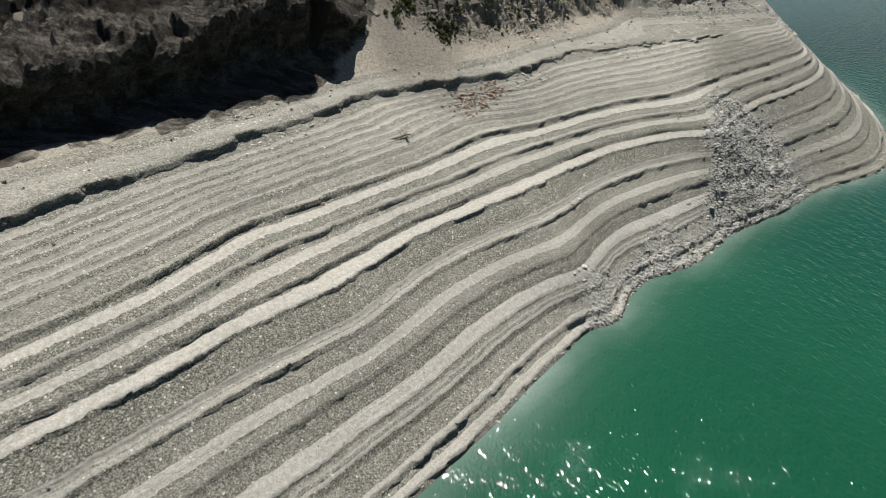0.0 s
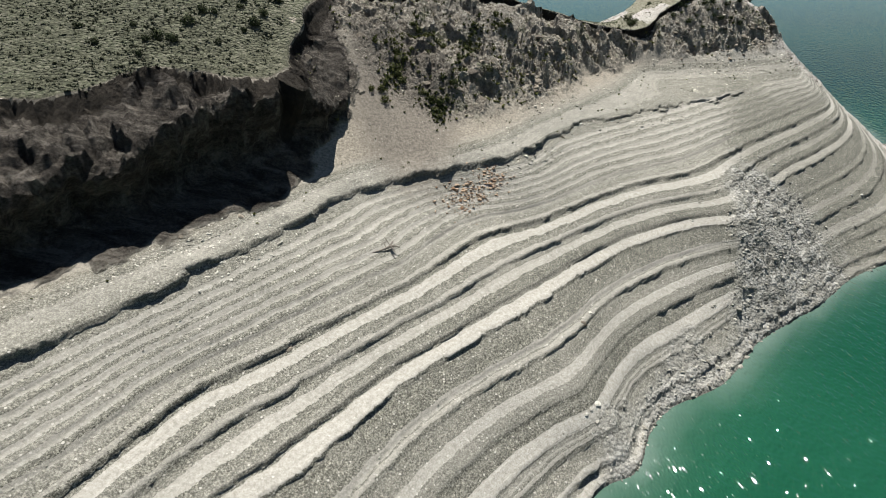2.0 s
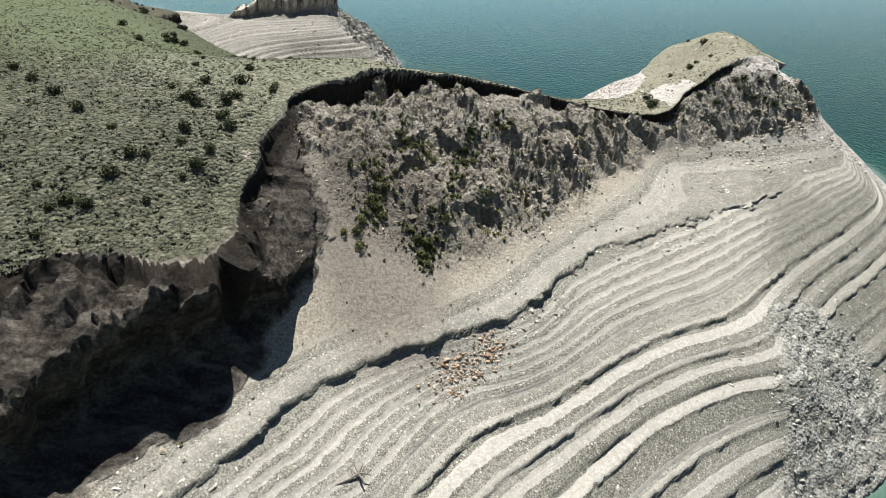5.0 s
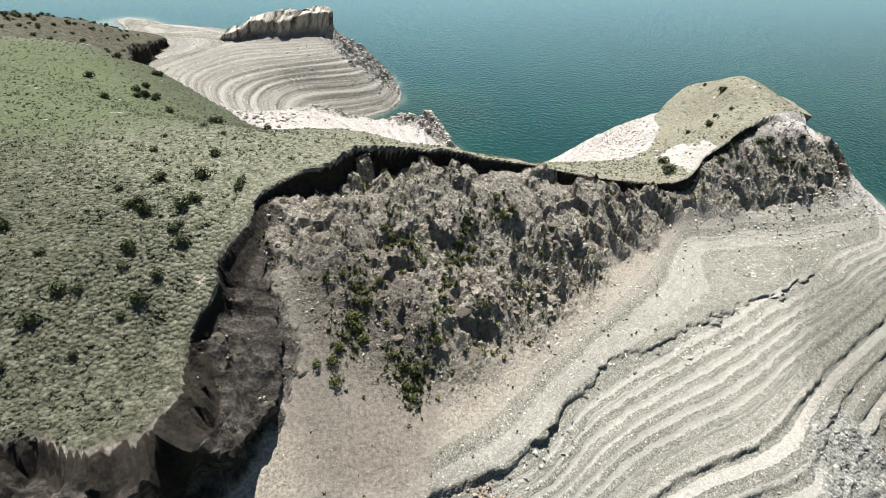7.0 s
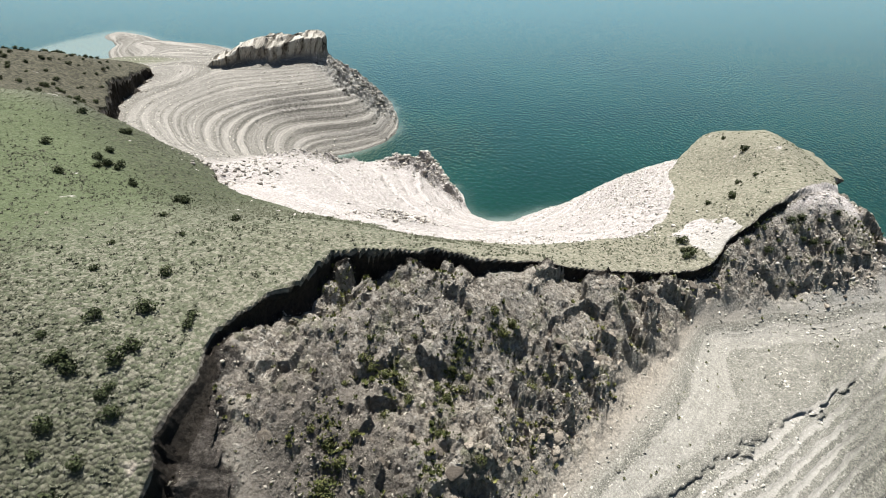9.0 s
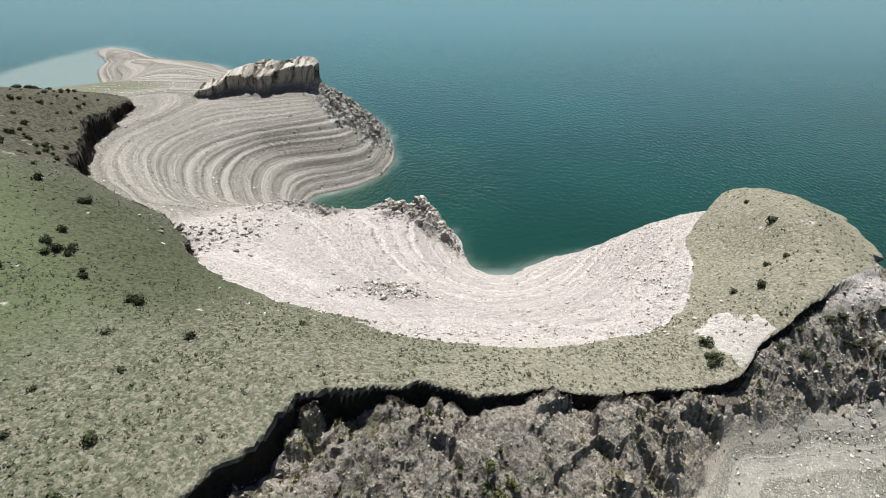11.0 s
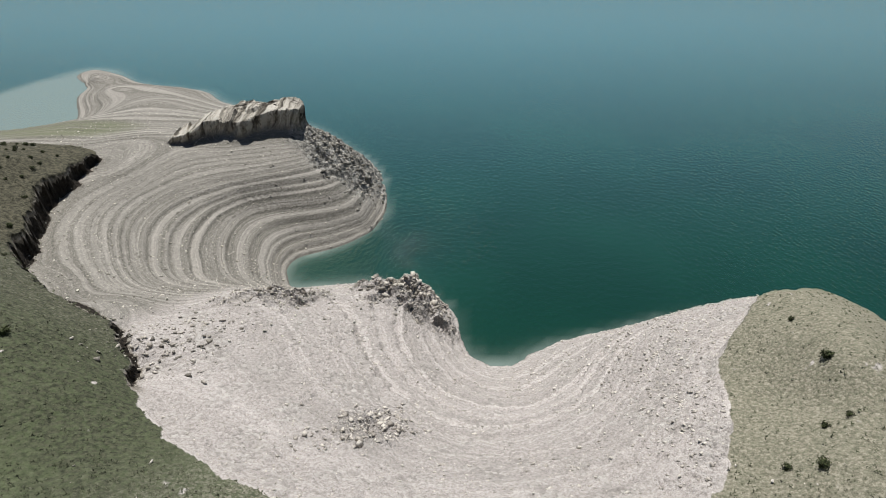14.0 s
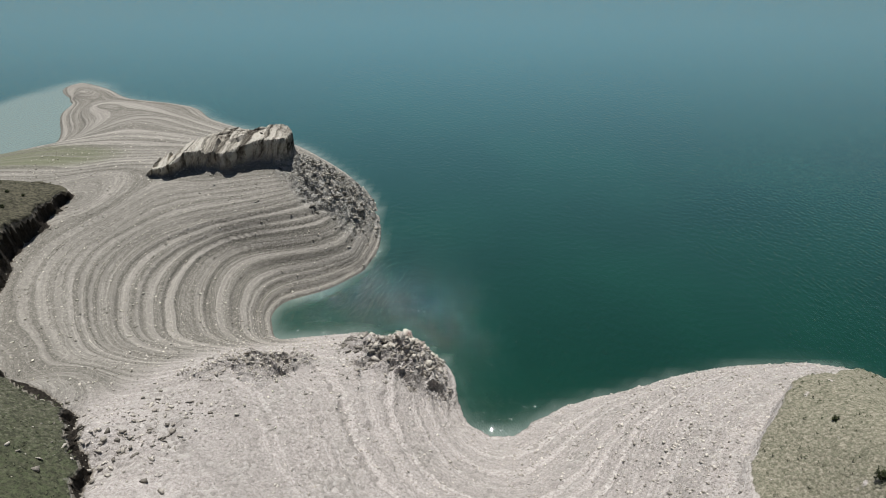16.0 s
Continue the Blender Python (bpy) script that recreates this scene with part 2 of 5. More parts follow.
    herb = n.ramp(n.noise(4, 5, 0.75), [(0.38, rgb(0.034, 0.041, 0.021)), (0.62, rgb(0.1, 0.112, 0.064))])
    dry = n.between(n.math("ADD", n.math("ADD", x, n.math("MULTIPLY", n.math("SUBTRACT", drift, 0.5), 26)), n.math("MULTIPLY", n.math("SUBTRACT", 66, y), 0.35)), -9, 9)
    green = n.math("MULTIPLY", n.between(n.math("SUBTRACT", n.math("MULTIPLY", y, 0.55), x), 46, 58), n.between(y, 88, 78))
    cover = n.math("ADD", n.between(tuft, 0.4, 0.6), n.math("ADD", n.math("MULTIPLY", n.between(drift, 0.35, 0.7), 0.2), n.math("MULTIPLY", green, 0.6)), clamp=True)
    sward = n.mix(n.math("MULTIPLY", cover, n.math("SUBTRACT", 0.9, n.math("MULTIPLY", dry, 0.5))), n.mix(dry, straw, n.ramp(n.noise(5, 5, 0.75), [(0.38, rgb(0.13, 0.12, 0.084)), (0.62, rgb(0.30, 0.275, 0.208))])), herb)
    sward = n.mix(n.math("MULTIPLY", green, 0.45), sward, n.ramp(n.noise(6, 5, 0.75), [(0.35, rgb(0.045, 0.066, 0.022)), (0.65, rgb(0.098, 0.127, 0.05))]))
    # darker mottled turf on the slope towards the far bay
    dark_turf = n.math("MULTIPLY", n.between(x, -8, -16), n.between(n.math("ADD", n.math("MULTIPLY", x, 0.87), y), 49.5, 57))
    sward = n.mix(n.math("MULTIPLY", dark_turf, n.between(n.noise(3.0, 4, 0.7), 0.4, 0.58, 0.25, 0.85)), sward, n.ramp(n.noise(3.5, 5, 0.75), [(0.4, rgb(0.012, 0.014, 0.008)), (0.6, rgb(0.07, 0.069, 0.044))]))
    by_brink = n.between(n.math("ADD", n.math("MULTIPLY", x, 0.5), y), 46, 38)
    sward = n.mix(n.math("MULTIPLY", by_brink, n.between(n.noise(1.3, 4, 0.65), 0.4, 0.56, 0.3, 0.9)), sward, n.ramp(n.noise(4.5, 5, 0.75), [(0.38, rgb(0.02, 0.022, 0.012)), (0.62, rgb(0.11, 0.108, 0.07))]))
    heath = n.math("MULTIPLY", n.between(n.math("SUBTRACT", n.math("MULTIPLY", y, 0.6), x), 92, 98), 0.85)
    sward = n.mix(heath, sward, n.ramp(n.noise(2.5, 5, 0.7), [(0.38, rgb(0.018, 0.017, 0.01)), (0.62, rgb(0.1, 0.09, 0.06))]))
    colour = n.mix(n.between(turf, 0.8, 0.97), colour, sward)
    colour = n.mix(n.between(rock, 1.15, 1.5), colour, shaded_humus)
    # the crag: cream marl with dark streaks down its face
    z = n.node("SeparateXYZ", 2, Vector=place)
    dip = n.math("ADD", n.math("MULTIPLY", x, 0.8), n.math("MULTIPLY", z, -0.22))
    dip = n.math("ADD", dip, n.math("MULTIPLY", n.noise(0.5, 3, 0.6), 1.2))
    strata = n.noise(1.0, 4, 0.7, vector=n.node("CombineXYZ", 0, X=n.math("MULTIPLY", dip, 1.5), Y=n.math("MULTIPLY", z, 0.1), Z=0.0))
    face = n.ramp(n.math("ADD", n.math("MULTIPLY", strata, 0.75), n.math("MULTIPLY", n.noise(2.5, 5, 0.75), 0.25)), [(0.4, rgb(0.035, 0.029, 0.022)), (0.46, rgb(0.2, 0.18, 0.145)), (0.54, rgb(0.42, 0.39, 0.33))])
    colour = n.mix(n.between(crag, 0.15, 0.5), colour, face)
    # a damp green flat behind the crag
    flat_x, flat_y = n.math("DIVIDE", n.math("ADD", x, 64), 16), n.math("DIVIDE", n.math("SUBTRACT", y, 140), 7)
    damp = n.between(n.math("ADD", n.math("MULTIPLY", flat_x, flat_x), n.math("MULTIPLY", flat_y, flat_y)), 1.4, 0.4)
    colour = n.mix(n.math("MULTIPLY", damp, n.between(lines, 0.4, 0.55, 0.25, 0.75)), colour, rgb(0.10, 0.11, 0.055))
    # wet rim
    wet = n.between(n.math("ADD", z, n.math("MULTIPLY", mid, 0.08)), 0.14, 0.02)
    colour = n.mix(n.math("MULTIPLY", wet, 0.6), colour, rgb(0.07, 0.068, 0.055))
    relief = n.math("ADD", n.math("MULTIPLY", grit, 0.5), n.math("ADD", n.math("MULTIPLY", fine, 1.6), n.math("MULTIPLY", stone, 0.5)))
    relief = n.math("ADD", relief, n.math("MULTIPLY", lines, n.math("MULTIPLY", n.between(level, 11.4, 10.2), n.math("MULTIPLY", n.math("SUBTRACT", 2.2, n.math("MULTIPLY", marl, 1.4)), n.math("SUBTRACT", 1.0, turf)))))
    bare = n.math("MULTIPLY", n.math("ADD", marl, n.math("MULTIPLY", clay, 0.4)), n.math("SUBTRACT", 1.0, turf))
    relief = n.math("ADD", relief, n.math("MULTIPLY", n.math("MULTIPLY", n.cells(3.4), -2.6), bare))
    coarse = n.math("ADD", n.math("MULTIPLY", n.noise(2.2, 7, 0.75), n.math("ADD", n.math("ADD", n.math("ADD", rock, n.math("MULTIPLY", cliff, 1.5)), n.math("MULTIPLY", rubble, 0.45)), n.math("MULTIPLY", bare, 0.35))), n.math("MULTIPLY", n.cells(4.5), n.math("MULTIPLY", rubble, -0.4)))
    scree_lumps = n.math("MULTIPLY", n.math("ADD", n.cells(3.2), n.math("MULTIPLY", n.cells(7.5), 0.45)), n.math("MULTIPLY", rock, n.math("SUBTRACT", -0.34, n.math("MULTIPLY", cliff, -0.22))))
    brink = n.between(n.math("ADD", n.math("MULTIPLY", x, 0.5), y), 50, 42)
    cushions = n.math("MULTIPLY", n.cells(5.0), n.math("MULTIPLY", turf, n.math("SUBTRACT", -0.08, n.math("MULTIPLY", brink, 0.22))))
    coarse = n.math("ADD", coarse, n.math("ADD", scree_lumps, cushions))
    normal = n.bump(relief, 0.6, 0.06, n.bump(coarse, 1.0, 0.6))
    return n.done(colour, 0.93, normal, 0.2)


def make_water():
    n = Nodes("green_water")
    place = n.place()
    y = n.node("SeparateXYZ", 1, Vector=place)
    x = n.node("SeparateXYZ", 0, Vector=place)
    cloud = n.noise(0.035, 3, 0.5)
    near = n.mix(n.between(cloud, 0.35, 0.7), rgb(0.004, 0.05, 0.02), rgb(0.008, 0.068, 0.03))
    open_water = n.mix(n.between(cloud, 0.35, 0.7), rgb(0.001, 0.024, 0.0105), rgb(0.002, 0.034, 0.0155))
    colour = n.mix(n.between(y, 45, 105), near, open_water)
    # far out, sky reflection and haze painted into the base colour, paler and bluer
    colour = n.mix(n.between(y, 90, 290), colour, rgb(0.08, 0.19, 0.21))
    colour = n.mix(n.math("MULTIPLY", n.layer("silt"), 0.62), colour, rgb(0.27, 0.32, 0.28))
    swell = n.node("Mapping", 0, Vector=place, Rotation=(0, 0, 0.35), Scale=(1.0, 0.55, 1.0))
    ripple = n.math("ADD", n.math("MULTIPLY", n.noise(2.0, 0, 0.5, vector=swell), 1.0), n.math("MULTIPLY", n.noise(6.4, 0, 0.5, vector=swell), 0.62))
    # a gust roughens the bay under the headland
    wx, wy = n.math("DIVIDE", n.math("ADD", x, 4), 15), n.math("DIVIDE", n.math("SUBTRACT", y, 121), 17)
    gust = n.between(n.math("ADD", n.math("ADD", n.math("MULTIPLY", wx, wx), n.math("MULTIPLY", wy, wy)), n.math("MULTIPLY", n.noise(0.25, 4, 0.65), 1.6)), 2.6, 0.1)
    ripple = n.math("MULTIPLY", ripple, n.math("ADD", 1.0, n.math("MULTIPLY", gust, 1.0)))
    normal = n.bump(ripple, 0.62, 0.15)
    n.put(n.shader.inputs["IOR"], 1.5)
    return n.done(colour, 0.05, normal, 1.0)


def make_stone(name, dark, light, per_object=False):
    n = Nodes(name)
    if per_object:
        chance = n.node("ObjectInfo", 5)
    else:
        chance = n.tree.nodes.new("ShaderNodeNewGeometry").outputs["Random Per Island"]
    grain = n.noise(14, 5, 0.7)
    colour = n.mix(chance, dark, light)
    colour = n.mix(0.6, colour, n.ramp(grain, [(0.3, rgb(0.16, 0.15, 0.13)), (0.7, rgb(0.8, 0.78, 0.72))]), "OVERLAY")
    return n.done(colour, 0.9, n.bump(grain, 0.7, 0.08), 0.25)


def make_leaf(name, stops):
    n = Nodes(name)
    chance = n.tree.nodes.new("ShaderNodeNewGeometry").outputs["Random Per Island"]
    colour = n.mix(0.35, n.ramp(chance, stops), n.ramp(n.noise(0.12, 3, 0.5), [(0.35, stops[0][1]), (0.65, stops[-1][1])]))
    n.put(n.shader.inputs["Subsurface Weight"], 0.0)
    return n.done(colour, 0.85, None, 0.15)


def make_wood():
    n = Nodes("bleached_wood")
    grain = n.noise(20, 6, 0.7)
    return n.done(n.ramp(grain, [(0.3, rgb(0.09, 0.075, 0.06)), (0.7, rgb(0.27, 0.24, 0.20))]), 0.9, n.bump(grain, 0.5, 0.02), 0.2)


ground_material, water_material = make_ground(), make_water()
rubble_material = make_stone("rubble_stones", rgb(0.16, 0.153, 0.134), rgb(0.5, 0.48, 0.425))
pebble_material = make_stone("pebbles", rgb(0.16, 0.152, 0.128), rgb(0.66, 0.625, 0.545))
marl_stone_material = make_stone("marl_stones", rgb(0.3, 0.275, 0.245), rgb(0.62, 0.58, 0.53))
promontory_material = make_stone("promontory_stones", rgb(0.14, 0.128, 0.11), rgb(0.50, 0.465, 0.415))
headland_material = make_stone("headland_stones", rgb(0.07, 0.066, 0.057), rgb(0.34, 0.32, 0.28))
talus_material = make_stone("talus", rgb(0.1, 0.087, 0.068), rgb(0.48, 0.44, 0.37))
boulder_material = make_stone("grey_boulder", rgb(0.14, 0.132, 0.114), rgb(0.40, 0.382, 0.335), True)
pale_material = make_stone("pale_slab", rgb(0.30, 0.285, 0.25), rgb(0.60, 0.575, 0.52), True)
slab_material = make_stone("dark_slab", rgb(0.07, 0.059, 0.048), rgb(0.22, 0.19, 0.155), True)
rust_material = make_stone("rust_stone", rgb(0.19, 0.115, 0.07), rgb(0.46, 0.35, 0.26), True)
brown_material = make_stone("brown_rock", rgb(0.1, 0.084, 0.066), rgb(0.32, 0.28, 0.23), True)
steppe_material = make_leaf("steppe_grass", [(0.0, rgb(0.06, 0.07, 0.036)), (0.5, rgb(0.095, 0.104, 0.06)), (1.0, rgb(0.16, 0.158, 0.11))])
tuft_material = make_leaf("dry_tuft", [(0.0, rgb(0.032, 0.038, 0.02)), (0.5, rgb(0.08, 0.086, 0.05)), (1.0, rgb(0.19, 0.185, 0.13))])
herb_material = make_leaf("slope_herb", [(0.0, rgb(0.025, 0.035, 0.012)), (0.6, rgb(0.08, 0.092, 0.026)), (1.0, rgb(0.24, 0.23, 0.085))])
shrub_material = make_leaf("shrub_leaf", [(0.0, rgb(0.018, 0.024, 0.010)), (0.7, rgb(0.05, 0.062, 0.024)), (1.0, rgb(0.10, 0.11, 0.05))])
weed_material = make_leaf("weed_leaf", [(0.0, rgb(0.03, 0.038, 0.013)), (0.6, rgb(0.085, 0.095, 0.03)), (1.0, rgb(0.17, 0.165, 0.06))])
wood_material = make_wood()


# ---- lie of the land ----
def hash2(i, j, seed):
    """Repeatable random numbers 0..1 for whole numbers i, j."""
    n = (i.astype(np.int64) * 374761393 + j.astype(np.int64) * 668265263 + seed * 974634777) & 0x7FFFFFFF
    n = ((n ^ (n >> 13)) * 1274126177) & 0x7FFFFFFF
    n = ((n ^ (n >> 16)) * 362437) & 0x7FFFFFFF
    return ((n >> 7) & 0xFFFF) / 65535.0


def lumps(x, y, size, seed=0):
    """Smooth noise of about -1..1 with lumps of the given size."""
    x, y = np.asarray(x) / size, np.asarray(y) / size
    i, j = np.floor(x), np.floor(y)
    u, v = x - i, y - j
    u, v = u * u * (3 - 2 * u), v * v * (3 - 2 * v)
    a, b = hash2(i, j, seed), hash2(i + 1, j, seed)
    c, d = hash2(i, j + 1, seed), hash2(i + 1, j + 1, seed)
    return 2 * ((a * (1 - u) + b * u) * (1 - v) + (c * (1 - u) + d * u) * v) - 1


def rough(x, y, size, octaves=4, seed=0, gain=0.5):
    total, amount = 0, 1.0
    for k in range(octaves):
        a = 0.6 * k + 0.3
        total = total + amount * lumps(x * math.cos(a) - y * math.sin(a), x * math.sin(a) + y * math.cos(a), size, seed + k)
        size, amount = size / 2.03, amount * gain
    return total


def crags(x, y, size, octaves=4, seed=0):
    """Sharp-edged noise, 0..1, for broken rock."""
    total, amount = 0, 0.5
    for k in range(octaves):
        a = 0.8 * k + 0.5
        total = total + amount * (1 - np.abs(lumps(x * math.cos(a) - y * math.sin(a), x * math.sin(a) + y * math.cos(a), size, seed + k)))
        size, amount = size / 2.1, amount * 0.5
    return total


def facets(x, y, size, seed=0, tilt=1.3):
    """Blocky noise of about -1..1: tilted flat pieces with steps between them."""
    x, y = np.asarray(x) / size, np.asarray(y) / size
    i, j = np.floor(x), np.floor(y)
    best, out = np.full(x.shape, 1e9), np.zeros(x.shape)
    for a in (i - 1, i, i + 1):
        for b in (j - 1, j, j + 1):
            u, v = x - a - hash2(a, b, seed), y - b - hash2(a, b, seed + 1)
            d = u * u + v * v
            turn = 6.283 * hash2(a, b, seed + 3)
            near = d < best
            out = np.where(near, 2 * hash2(a, b, seed + 2) - 1 + tilt * (u * np.cos(turn) + v * np.sin(turn)), out)
            best = np.minimum(best, d)
    return out


def facets_in(mask, x, y, size, seed=0, tilt=1.3):
    """The same, worked out only where it shows."""
    out = np.zeros(len(x))
    m = mask > 0.01
    out[m] = facets(x[m], y[m], size, seed, tilt)
    return out


def smooth(a, b, v):
    v = np.clip((v - a) / (b - a), 0, 1)
    return v * v * (3 - 2 * v)


# Water's edge, round the near headland and the two bays.
SHORE_NEAR = [(-60, -45), (-24, -10), (-10, 5), (-1, 15), (2.3, 18.6), (4.8, 21.7), (6.7, 23.8), (8.6, 25.8), (9.9, 26.3), (11.5, 28.8), (13.4, 30.8),
              (17, 32.6), (21.6, 37), (27.2, 40.6), (31.8, 44.1), (40.3, 48.8), (46, 57), (50, 67), (52.5, 78), (53.5, 89), (51, 100), (45, 105),
              (38, 106), (30, 105), (21, 101.8), (14.8, 99.6), (9, 96)]
SHORE_FAR = [(9, 96), (6.8, 96.2), (4.9, 97.8), (4.1, 100.8), (3.8, 103.2), (1, 106.7), (-3, 108.7), (-6.4, 110), (-11, 109.5), (-16.7, 109), (-18.2, 112.7),
             (-17.6, 115), (-11.5, 119.2), (-8.2, 124), (-7.4, 131), (-9.6, 141.5), (-14, 149.5), (-21, 158), (-32, 168), (-49, 178), (-58, 187),
             (-75, 192.5), (-84, 199.5), (-93.6, 204.5), (-94.8, 198.5), (-87, 189), (-84.6, 180.5), (-76.5, 165.5), (-80.5, 155.5), (-95, 150), (-140, 140)]
# The wave-cut notch of the high water, with its height.
NOTCH = [(-44, -6, 10.2), (-30, 9, 10.2), (-22, 17, 10.2), (-15.2, 25, 10.2), (-10.7, 30, 10.1), (-7.5, 34.2, 10.1), (-3.4, 39, 10), (1, 41.1, 10), (4.7, 43, 10),
         (9.2, 48.2, 10), (14.2, 52, 9.9), (19.8, 55.6, 9.8), (24.4, 57.8, 9.6), (29, 60, 9.4), (36, 64, 9)]
# Foot of the bank above the beach.
FOOT = [(-50, 0, 12), (-34, 17, 12), (-26, 24.5, 12), (-19, 30, 12), (-14.5, 34, 12.2), (-11, 37, 12.4), (-8, 40.5, 12.7), (-5.5, 43.2, 13.2), (-3.2, 46.5, 13.9), (-0.6, 47.9, 13.4),
        (3.8, 46.2, 11.4), (7.8, 51.8, 11.7), (12.4, 57.6, 11.9), (19.1, 63.3, 11.1), (24.5, 64.6, 11), (30.1, 65.4, 10.9), (35, 67.5, 10.7), (38.5, 73, 10), (40.5, 81, 9.3), (41, 89, 8.8), (38, 96.5, 8.6)]
# The slope between beach and water, and the slip under the grass edge.
SLOPE = [(8.2, 33, 4.3), (-2.7, 34.1, 8.5), (7.9, 28.6, 2.5), (-6.5, 27.4, 7.4), (-9.7, 24.4, 7.4), (-13.3, 18.9, 7.5), (-4.3, 21.4, 4.8), (21.7, 43.1, 5.3), (8.5, 45.4, 9.3),
         (1.5, 40.3, 9.1), (2.5, 50.3, 14.1), (6.4, 54.3, 13.6), (6.4, 56.7, 15.4), (2.8, 55.3, 15.5), (0.5, 55.5, 16.3), (-0.8, 53.4, 15.4)]
SLIP = [(-4.3, 57.4, 17.0), (0, 59.1, 17.6), (4.2, 59.8, 17.0), (8, 60.8, 16.0), (12.6, 62.4, 14.4), (18.3, 64.4, 12.9), (21.5, 66.5, 13.7), (-5.2, 54.8, 18), (-7, 50.5, 17.9), (-6.3, 47.5, 16.4), (-5.4, 44.8, 14.2),
        (24, 68.3, 15.2), (27, 69.5, 15.9), (30, 70.8, 15.9), (34, 72.5, 14), (37, 77, 12), (38, 84, 11.5), (37.5, 91, 10.5)]
BACK_BEACH = [(-2.9, 79.2, 9.6), (5, 80, 8), (8, 88, 4), (15, 85, 7.5), (20, 91, 8.2), (14, 78, 10.2), (25, 96, 7.3), (32, 97.5, 8.1), (46, 92, 5.5), (40, 99, 5.6), (2.3, 95.2, 3), (-0.9, 102.9, 5.6), (-4.3, 100.6, 6.2),
              (-3.8, 104, 4.6), (-15.7, 95.7, 9.2), (-13.2, 97, 8), (-16, 103.5, 3.6), (-22.9, 90.7, 10.1)]
FAR_HEAD = [(-42.5, 104, 10), (-46, 115, 10.3), (-33.5, 95, 10), (-38, 98.5, 9.9), (-31, 91.5, 10.3), (-20.5, 82.5, 10.9), (-24, 86.5, 10.6), (-49, 123, 10.3), (-43.3, 122, 10.6), (-38, 130.5, 9.7), (-30, 132, 10.4), (-21, 134.3, 10.2), (-11, 130, 4), (-14, 140, 5),
            (-36, 141, 8.5), (-24, 146, 7.5), (-44, 129, 10.3), (-51, 135, 9), (-60, 142, 8.2), (-60, 165, 4.5), (-75, 180, 2.5), (-86, 191, 1.8), (-68, 184, 1.8), (-54, 171, 3), (-66, 152, 5.5), (-80, 140, 7), (-120, 120, 9)]
# Old water lines round the far bay.
FAR_LINES = [[(-9.9, 123.4, 1.7), (-13.4, 120.6, 1.7), (-17.4, 118.8, 1.7), (-20.1, 116.2, 1.7), (-20.3, 113.2, 1.7), (-19.4, 109.7, 1.7)],
             [(-14.5, 125.1, 5.3), (-18.1, 123.5, 5.3), (-21.8, 122.4, 5.3), (-24.8, 120.9, 5.3), (-27, 117.8, 5.3), (-27.5, 113.3, 5.3), (-26.5, 108.4, 5.3), (-23.8, 103.3, 5.3)],
             [(-14, 134.1, 7), (-14.7, 129.4, 7), (-17.5, 126.1, 7), (-21.1, 124.4, 7), (-25.4, 122.3, 7), (-28.3, 119.9, 7), (-30.8, 116.7, 7), (-31.8, 113, 7), (-31.2, 108.7, 7), (-28.7, 102.9, 7), (-26.6, 100.5, 7)],
             [(-21.3, 129.8, 9), (-28.8, 127.3, 9), (-32.4, 126.1, 9), (-35.2, 123.4, 9), (-36.9, 119, 9), (-38.3, 115.4, 9), (-38.5, 111.4, 9), (-37.2, 107.1, 9), (-33, 100.4, 9), (-29.7, 96.8, 9)]]
DEEP = [(15, 12, -6), (30, 25, -7), (50, 40, -6), (70, 70, -8), (66, 105, -8), (25, 120, -8), (5, 122, -5), (5, 140, -8), (-10, 175, -7), (-50, 200, -7), (-90, 220, -6), (-110, 180, -4), (0, 0, -5), (-20, -30, -6), (60, 0, -9), (60, 160, -10)]
# The grass upland: its edge, with the height of the turf.
EDGE_NEAR = [(-70, -6, 18), (-48, 12, 17.5), (-30, 23.5, 17), (-20, 31.8, 17), (-16.5, 34.9, 17), (-14.8, 37, 17.2), (-12.4, 38.9, 16.8), (-10.4, 38.3, 16.4), (-9, 39.2, 16.3), (-8.7, 41.3, 16.4), (-8.8, 43.6, 16.7), (-8.8, 45.4, 17.5), (-8.9, 47.4, 18.5),
             (-8.8, 49.5, 19), (-7.2, 52.6, 19.3), (-6.5, 54.6, 19.4), (-5.2, 56.8, 19.3), (-4.4, 59, 19.1), (-2.6, 59.9, 18.9), (0.8, 60.3, 18.4), (3.9, 60.8, 17.7), (7.1, 61.6, 16.9), (11.6, 63.1, 15.4),
             (15.9, 64.6, 14.2), (18.1, 65.2, 13.9), (19.9, 66, 14.1), (21.5, 67.8, 15), (24.4, 69.6, 16.6), (27, 70.8, 17.1), (29.8, 72.2, 17)]
EDGE_BACK = [(33, 75.5, 15.5), (35, 80, 14.5), (36, 86, 14), (35.5, 91, 13), (32, 91, 14), (27.1, 88.6, 14), (23.4, 84.5, 12.9), (22, 79.5, 13), (19.5, 74.5, 13.3), (16.9, 70.9, 13.4), (13.1, 68.8, 13.9), (9.6, 67.8, 14.2),
             (4.8, 67.6, 14.3), (-0.1, 68.2, 14.4), (-3.8, 69.8, 14.4), (-7.6, 71.2, 14.3), (-11.6, 73.4, 14.1), (-15.1, 76.2, 13.5), (-18.5, 79.9, 12.8), (-22.2, 85.5, 12.5), (-27.8, 88.6, 13.2),
             (-32.6, 91.1, 14), (-37, 94.5, 13.9), (-40, 99.5, 13.5), (-43.2, 109, 13), (-45, 117.5, 12.5), (-45.6, 123, 12.2), (-55, 123, 13), (-90, 118, 14), (-140, 105, 15)]
